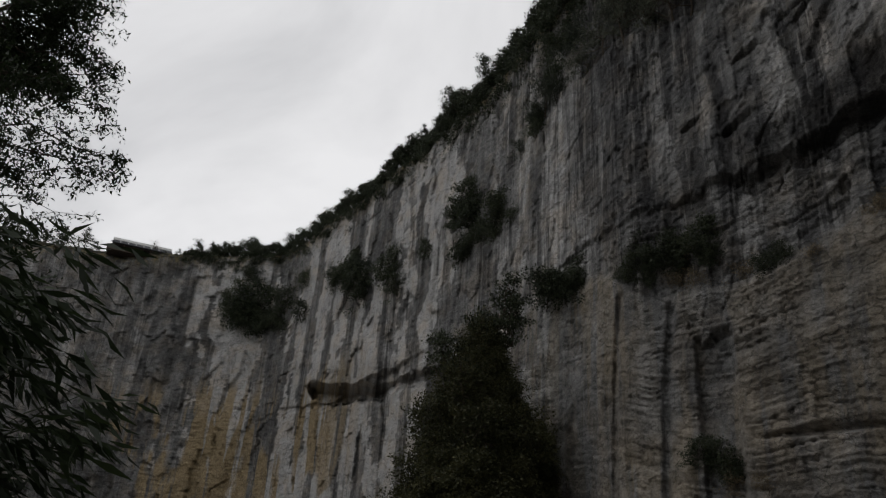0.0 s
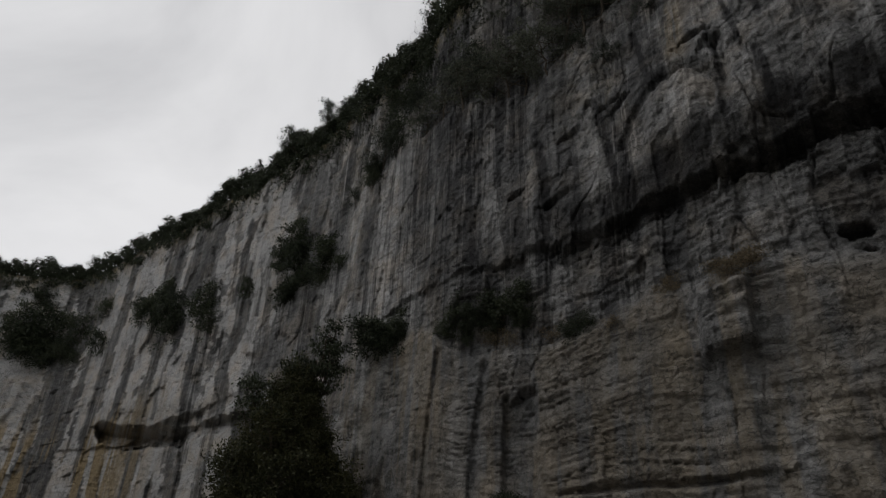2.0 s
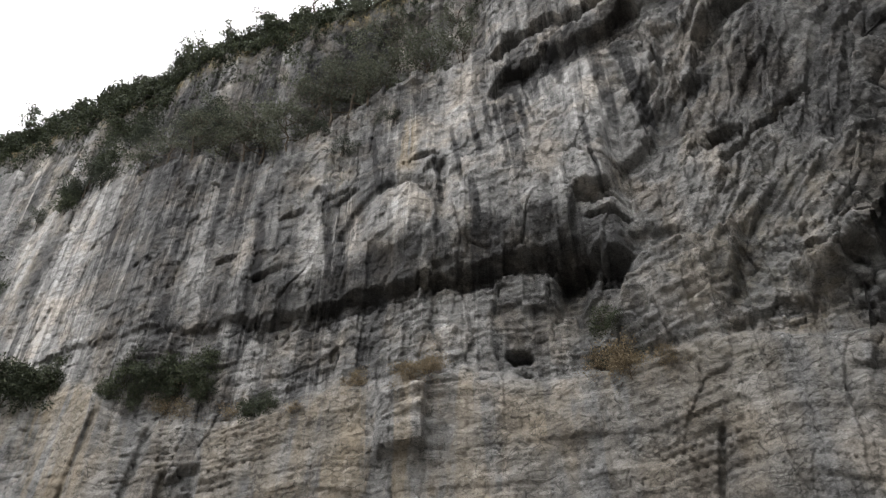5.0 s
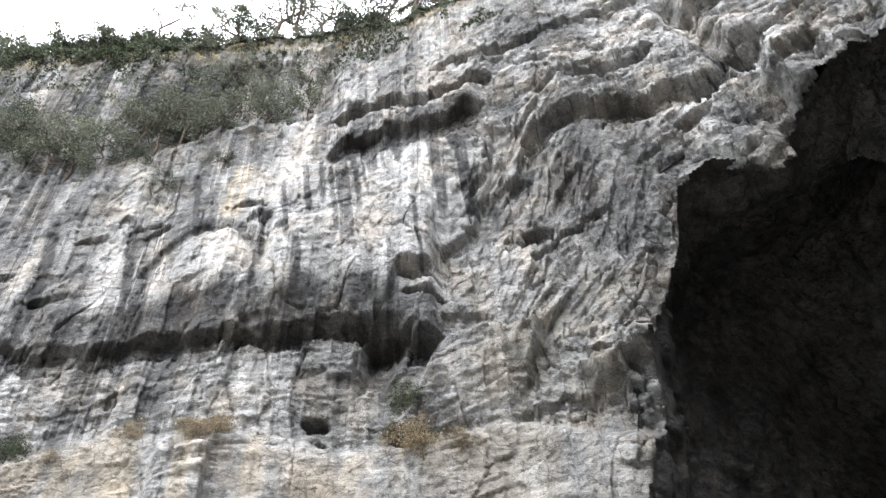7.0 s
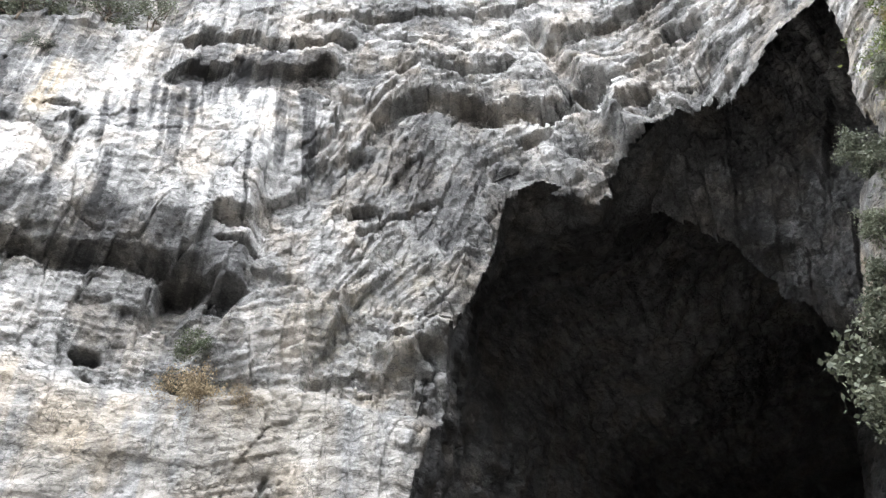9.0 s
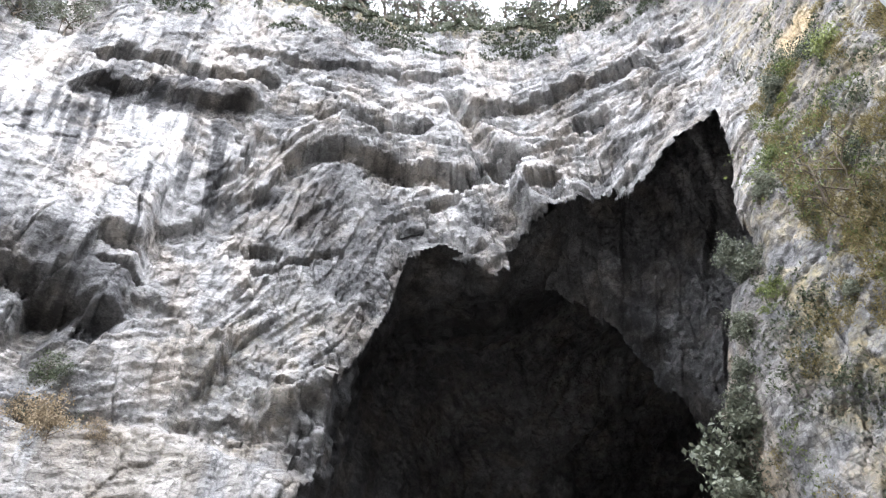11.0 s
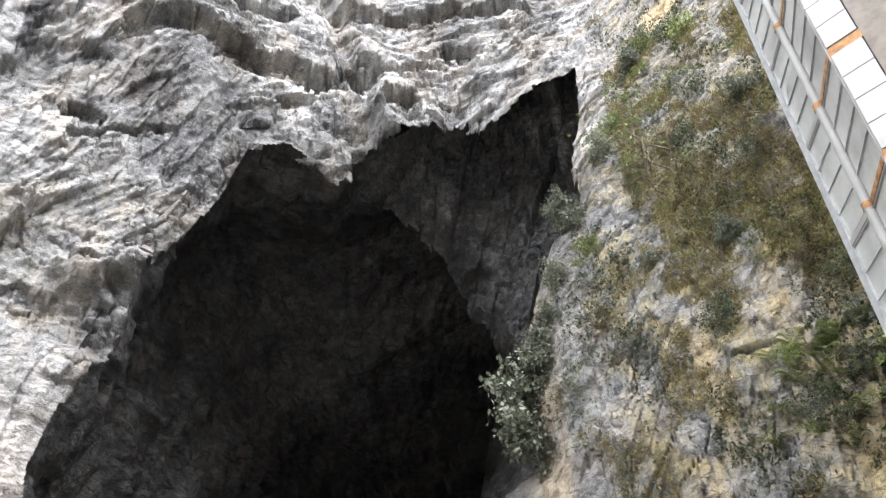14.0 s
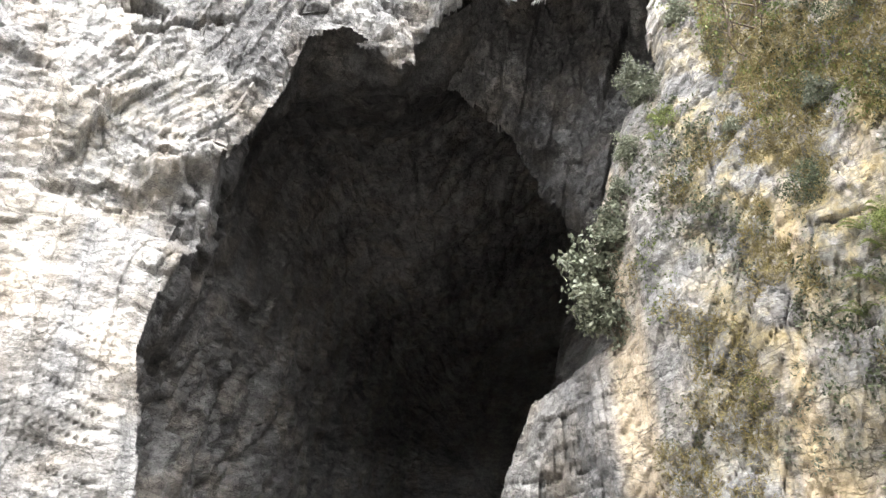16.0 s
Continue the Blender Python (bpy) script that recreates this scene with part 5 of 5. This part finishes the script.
    part_of("roof", slab("roof", T_L, T_B, z0 + top * storey, z0 + top * storey + 0.3, 3.0, CONCRETE), base)
    return base


tower = lift_tower()
# near-black slab in place of the unlit void beyond the concrete
void = new("void_slab", slab("void_slab", Vector((7.2, -15.2, 0)), Vector((1.0, -16.6, 0)), -1, 44, 0.3, plain("void_black", (0.010, 0.010, 0.010), 0.9, 0.4)))
tagged(void, "near-black slab standing in for the dark void behind the lift", "wall", kind="structure")

# ---- plants of the near shoulder ----


def grass_stuff(name, label, n, seed, material, length, th0, th1, z0, z1, cut, width=0.22):
    gen = np.random.default_rng(seed)
    t, z = gen.uniform(th0, th1, n * 3).astype(np.float32), gen.uniform(z0, z1, n * 3).astype(np.float32)
    arc = np.interp(t, TH, ARC_LINE).astype(np.float32)
    m = fbm(arc / 2.6, z / 2.6, 4, seed) + 0.35 * fbm(arc / 9, z / 12, 2, seed + 3)
    el = np.degrees(np.arctan2(z - 1.6, base_radius(t, z)))
    ok = (m > cut) & ~((z > 25) & (z < 64) & (t < 130)) & ~(inside(t, el, MOUTH) | (edge_distance(t, el, MOUTH) < 0.8))
    t, z = t[ok][:n], z[ok][:n]
    p = wall_point(t, z, -0.02)
    inward = -np.stack([np.sin(np.radians(t)), np.cos(np.radians(t)), np.zeros(len(t))], -1)
    blades, outs = [], []
    for _ in range(6):
        blades.append(p + gen.normal(size=p.shape) * 0.10)
        outs.append(inward * 0.8 + np.array([0, 0, 0.25]))
    me = leaves_mesh(name, np.concatenate(blades), length, material, gen, 1.0, 0.35, np.concatenate(outs), width, 0.6)
    return tagged(new(name, me), label, "plants", kind="stuff")


LEAF_MOSS = leafy("yellowed_grass", (0.075, 0.066, 0.028), (0.15, 0.125, 0.055), (0.27, 0.225, 0.105), 0.8)
grass_stuff("dry_grass", "dry yellow grass on the rocky slope", 16000, 11, LEAF_MOSS, 0.30, 120, 152, 2, 46, 0.10, 0.06)
grass_stuff("green_herbs", "low green herbs on the rocky slope", 5200, 12, LEAF_BRIGHT, 0.17, 121, 152, 2, 42, 0.26)
grass_stuff("creeper", "dark creeping plants on the rocky slope", 5200, 13, LEAF, 0.20, 121, 152, 4, 60, 0.26)
grass_stuff("grey_creeper", "grey-green creeping plants on the rocky slope", 2600, 14, LEAF_THIN, 0.20, 118, 150, 2, 50, 0.28)
grass_stuff("rim_creeper", "dark hanging plants under the rim", 9000, 15, LEAF, 0.30, -20, 150, 81, 90, 0.0)

NEAR_SHRUBS = [tree("shrub", tree_meshes(180 + k, h, s, lf, n, m, 0.08, 11, cl), label, "shrub", "shrubs on the near slope")
               for k, (h, s, lf, n, m, cl, label) in enumerate(((1.9, 1.3, 0.20, 2000, LEAF_THIN, 0.36, "grey-green leafy shrub on a rocky slope"), (1.4, 1.1, 0.12, 1800, LEAF, 0.5, "dark green shrub on a rocky slope"),
                                                                (2.6, 1.8, 0.10, 500, LEAF_BRIGHT, 0.3, "bare-branched shrub with a few bright leaves"), (1.2, 1.0, 0.14, 1600, LEAF_BRIGHT, 0.5, "bright green leafy shrub on a rocky slope")))]
NEAR = ((118.4, 15.4, 1.7, 0), (117.6, 14.0, 1.6, 0), (119.4, 17.0, 1.3, 0), (120.2, 19.4, 0.9, 0), (118.2, 12.8, 1.3, 0), (121.6, 22.0, 0.8, 0), (134.0, 24.4, 1.9, 2), (132.6, 25.8, 1.8, 2), (135.4, 15.2, 0.9, 1), (136.0, 14.6, 0.6, 1), (139.6, 12.2, 0.5, 3), (141.4, 12.4, 0.55, 3), (143.0, 12.8, 0.6, 3), (144.0, 11.0, 0.5, 1), (140.5, 9.8, 0.8, 1),
        (135.3, 41.5, 1.2, 3), (136.4, 42.4, 1.1, 1), (133.8, 39.4, 1.1, 0), (140.4, 38.6, 1.2, 3), (138.6, 40.0, 1.1, 1), (125.2, 23.0, 0.7, 3), (124.0, 25.5, 0.8, 0), (122.8, 27.0, 0.9, 0), (128.4, 30.2, 0.8, 0), (130.2, 32.5, 0.9, 3), (146.0, 14.6, 0.9, 1), (147.2, 10.8, 1.0, 3), (130.8, 19.6, 0.5, 0), (138.0, 18.8, 0.6, 0), (141.4, 22.6, 0.8, 1), (137.0, 27.4, 0.8, 1), (143.4, 26.6, 0.9, 0), (140.0, 70.0, 1.8, 1), (133.0, 78.0, 1.8, 1), (126.0, 80.0, 1.6, 1))
for (t, z, size, k), p in zip(NEAR, wall_point([s[0] for s in NEAR], [s[1] for s in NEAR], -0.1)):
    put(NEAR_SHRUBS[k], p, rng.uniform(0, 360), size)


def fern_meshes(seed):
    """A rosette of arching fronds, each with its leaflets."""
    gen = np.random.default_rng(seed)
    fronds = []
    for k in range(9):
        a = k * 2 * math.pi / 9 + gen.normal() * 0.2
        ln, rise = gen.uniform(0.6, 0.95), gen.uniform(0.35, 0.6)
        pts = [(math.cos(a) * ln * s, math.sin(a) * ln * s, rise * math.sin(s * 2.3)) for s in np.linspace(0, 1, 14)]
        vs, fs = tube(pts, np.linspace(0.008, 0.002, 14), 3)
        side = np.array([-math.sin(a), math.cos(a), 0])
        for i in range(2, 14):
            w = 0.26 * math.sin(math.pi * min(1, (i / 14) ** 0.7 * 0.95)) + 0.03
            for sg in (-1, 1):
                p = np.array(pts[i])
                fwd = np.array([math.cos(a), math.sin(a), 0]) * 0.09
                o = len(vs)
                vs += [tuple(p - fwd * 0.3), tuple(p + side * sg * w * 0.55 + fwd * 0.5 + np.array([0, 0, 0.01])), tuple(p + side * sg * w + fwd), tuple(p + fwd * 0.45)]
                fs.append((o, o + 1, o + 2, o + 3))
        fronds.append(mesh_from("frond", vs, fs, LEAF_BRIGHT))
    return fronds


fern = tagged(new("fern"), "bright green fern with arching fronds on a rocky slope", "fern", "ferns on the near slope")
for me in fern_meshes(5):
    part_of("frond", me, fern)
FERNS = ((139.1, 11.4, 1.1), (140.2, 11.0, 1.0), (138.2, 12.4, 0.9), (136.5, 9.4, 0.9), (142.0, 11.6, 1.1), (143.6, 9.6, 1.1), (124.9, 23.4, 0.9), (124.2, 22.0, 0.7), (145.0, 12.6, 1.0), (141.2, 8.6, 1.0), (134.4, 38.0, 1.0), (132.4, 36.0, 0.8), (137.4, 10.6, 0.8), (138.4, 10.2, 0.9), (139.8, 12.8, 0.9), (140.8, 12.2, 1.0), (141.6, 10.4, 0.9), (142.8, 12.4, 1.0), (143.0, 10.9, 0.9), (144.4, 10.6, 1.0), (142.2, 9.4, 1.0), (139.4, 9.2, 0.8), (145.6, 11.4, 1.0))
for i, ((t, z, size), p) in enumerate(zip(FERNS, wall_point([s[0] for s in FERNS], [s[1] for s in FERNS], 0.05))):
    put(fern, p, 40 * i, size)

# ---- trees beside the path ----


def near_tree():
    gen = np.random.default_rng(21)
    base = tagged(new("tree"), "dark fine-leaved tree leaning over the path", "tree")
    wood, ends, ways = [], [], []
    trunk = [(-7.1, 5.6, -0.3), (-7.0, 5.7, 1.5), (-6.8, 5.8, 3.0), (-6.5, 6.0, 4.4), (-6.1, 6.3, 5.5), (-5.6, 6.6, 6.4), (-5.1, 6.9, 7.1), (-4.8, 7.05, 7.6)]
    wood.append(tube(trunk, (0.13, 0.12, 0.11, 0.09, 0.07, 0.05, 0.03, 0.008), 8))
    for k in range(58):
        t = 1.5 + 5.3 * (k / 57) ** 1.1
        i = min(int(t), 6)
        p = np.array(trunk[i]) * (1 - t + i) + np.array(trunk[i + 1]) * (t - i)
        reach = (0.7 + 1.5 * math.sin(math.pi * min(1, (t - 0.6) / 6.4))) * gen.uniform(0.45, 1.0) + max(0.0, 1.6 - 0.6 * abs(t - 2.7)) * gen.uniform(0.5, 1.0)
        a = gen.normal() * 0.55 + 0.75
        e = p + np.array([math.sin(a + 0.3), math.cos(a + 0.3), 0]) * reach + np.array([0, 0, reach * gen.uniform(-0.15, 0.35)])
        limb = bent(p, e, gen, 0.10, 7)
        wood.append(tube(limb, np.linspace(0.022, 0.005, 7), 5))
        for j, q in enumerate(limb[1:]):
            for _ in range(3 if j < 5 else 4):
                e2 = np.array(q) + (e - p) / reach * gen.uniform(0.05, 0.30) + np.array([gen.normal() * 0.16, gen.normal() * 0.16, gen.normal() * 0.13 - 0.10])
                wood.append(tube([q, tuple(e2)], [0.005, 0.002], 3))
                for s in (0.35, 0.6, 0.8, 1.0):
                    ends.append(np.array(q) + (e2 - np.array(q)) * s)
    ends = np.array(ends)
    v, f = joined(wood)
    part_of("trunk", mesh_from("trunk", v, f, BARK, True), base)
    n = 52000
    c = ends[gen.integers(0, len(ends), n)] + gen.normal(size=(n, 3)) * 0.042
    part_of("crown", leaves_mesh("crown", c, 0.05, LEAF_NEAR, gen, 1.3, 0.5, None, 0.22), base)
    return base


def bamboo():
    gen = np.random.default_rng(31)
    base = tagged(new("bamboo"), "clump of drooping dark green bamboo beside the path", "bamboo")
    leaf_c, leaf_d = [], []
    for k in range(30):
        x0, y0 = -2.8 + gen.normal() * 0.25, 3.15 + gen.normal() * 0.35
        h = gen.uniform(2.2, 4.5)
        reach = gen.uniform(0.1, 1.2) * (1.25 - 0.17 * h)
        bow = gen.uniform(0.8, 1.2)
        pts = [(x0 + reach * s ** 2.0, y0 + 0.4 * bow * s ** 2, h * (s - 0.25 * s ** 3)) for s in np.linspace(0, 1, 10)]
        v, f = tube(pts, np.linspace(0.011, 0.003, 10), 6)
        part_of("culm", mesh_from("culm", v, f, LEAF_NEAR, True), base)
        for i in range(3, 10):
            for _ in range(6):
                p = np.array(pts[i]) + gen.normal(size=3) * 0.03
                tw = p + np.array([gen.uniform(0.05, 0.38), gen.normal() * 0.15, gen.uniform(-0.28, 0.06)])
                for s in np.linspace(0.3, 1, 4):
                    leaf_c.append(p + (tw - p) * s)
                    leaf_d.append(np.array([0.85, gen.normal() * 0.45, -0.55]))
    part_of("leaves", leaves_mesh("leaves", np.array(leaf_c), 0.20, LEAF_NEAR, gen, 1.0, 0.1, np.array(leaf_d), 0.075, 0.35), base)
    return base


near_tree().matrix_basis = pose(0, 0, 0, 0, 0, 4.0)
bamboo().matrix_basis = pose(0, 0, 0, 0, 0, 2.0)


def dry_reed():
    gen = np.random.default_rng(41)
    base = tagged(new("reed"), "tuft of pale dry reed stalks before the cave", "reed")
    for k in range(4):
        x, y = 18.0 + gen.normal() * 0.08, 1.2 + gen.normal() * 0.08
        top = (x + gen.normal() * 0.12, y + 0.35 * gen.uniform(0.2, 1), 2.2 + gen.uniform(0.4, 1.3))
        v, f = tube(bent((x, y, -0.3), top, gen, 0.05, 6), np.linspace(0.025, 0.012, 6), 5)
        part_of("stalk", mesh_from("stalk", v, f, PAINT, True), base)
    return base


dry_reed()
for proto in RIM_TREES + [BARE_TREE] + SHRUBS + AIRY_TREES + LEDGE_TREES + SPUR_BUSH + NEAR_SHRUBS:
    if proto.name not in placed:
        bpy.data.objects.remove(proto)
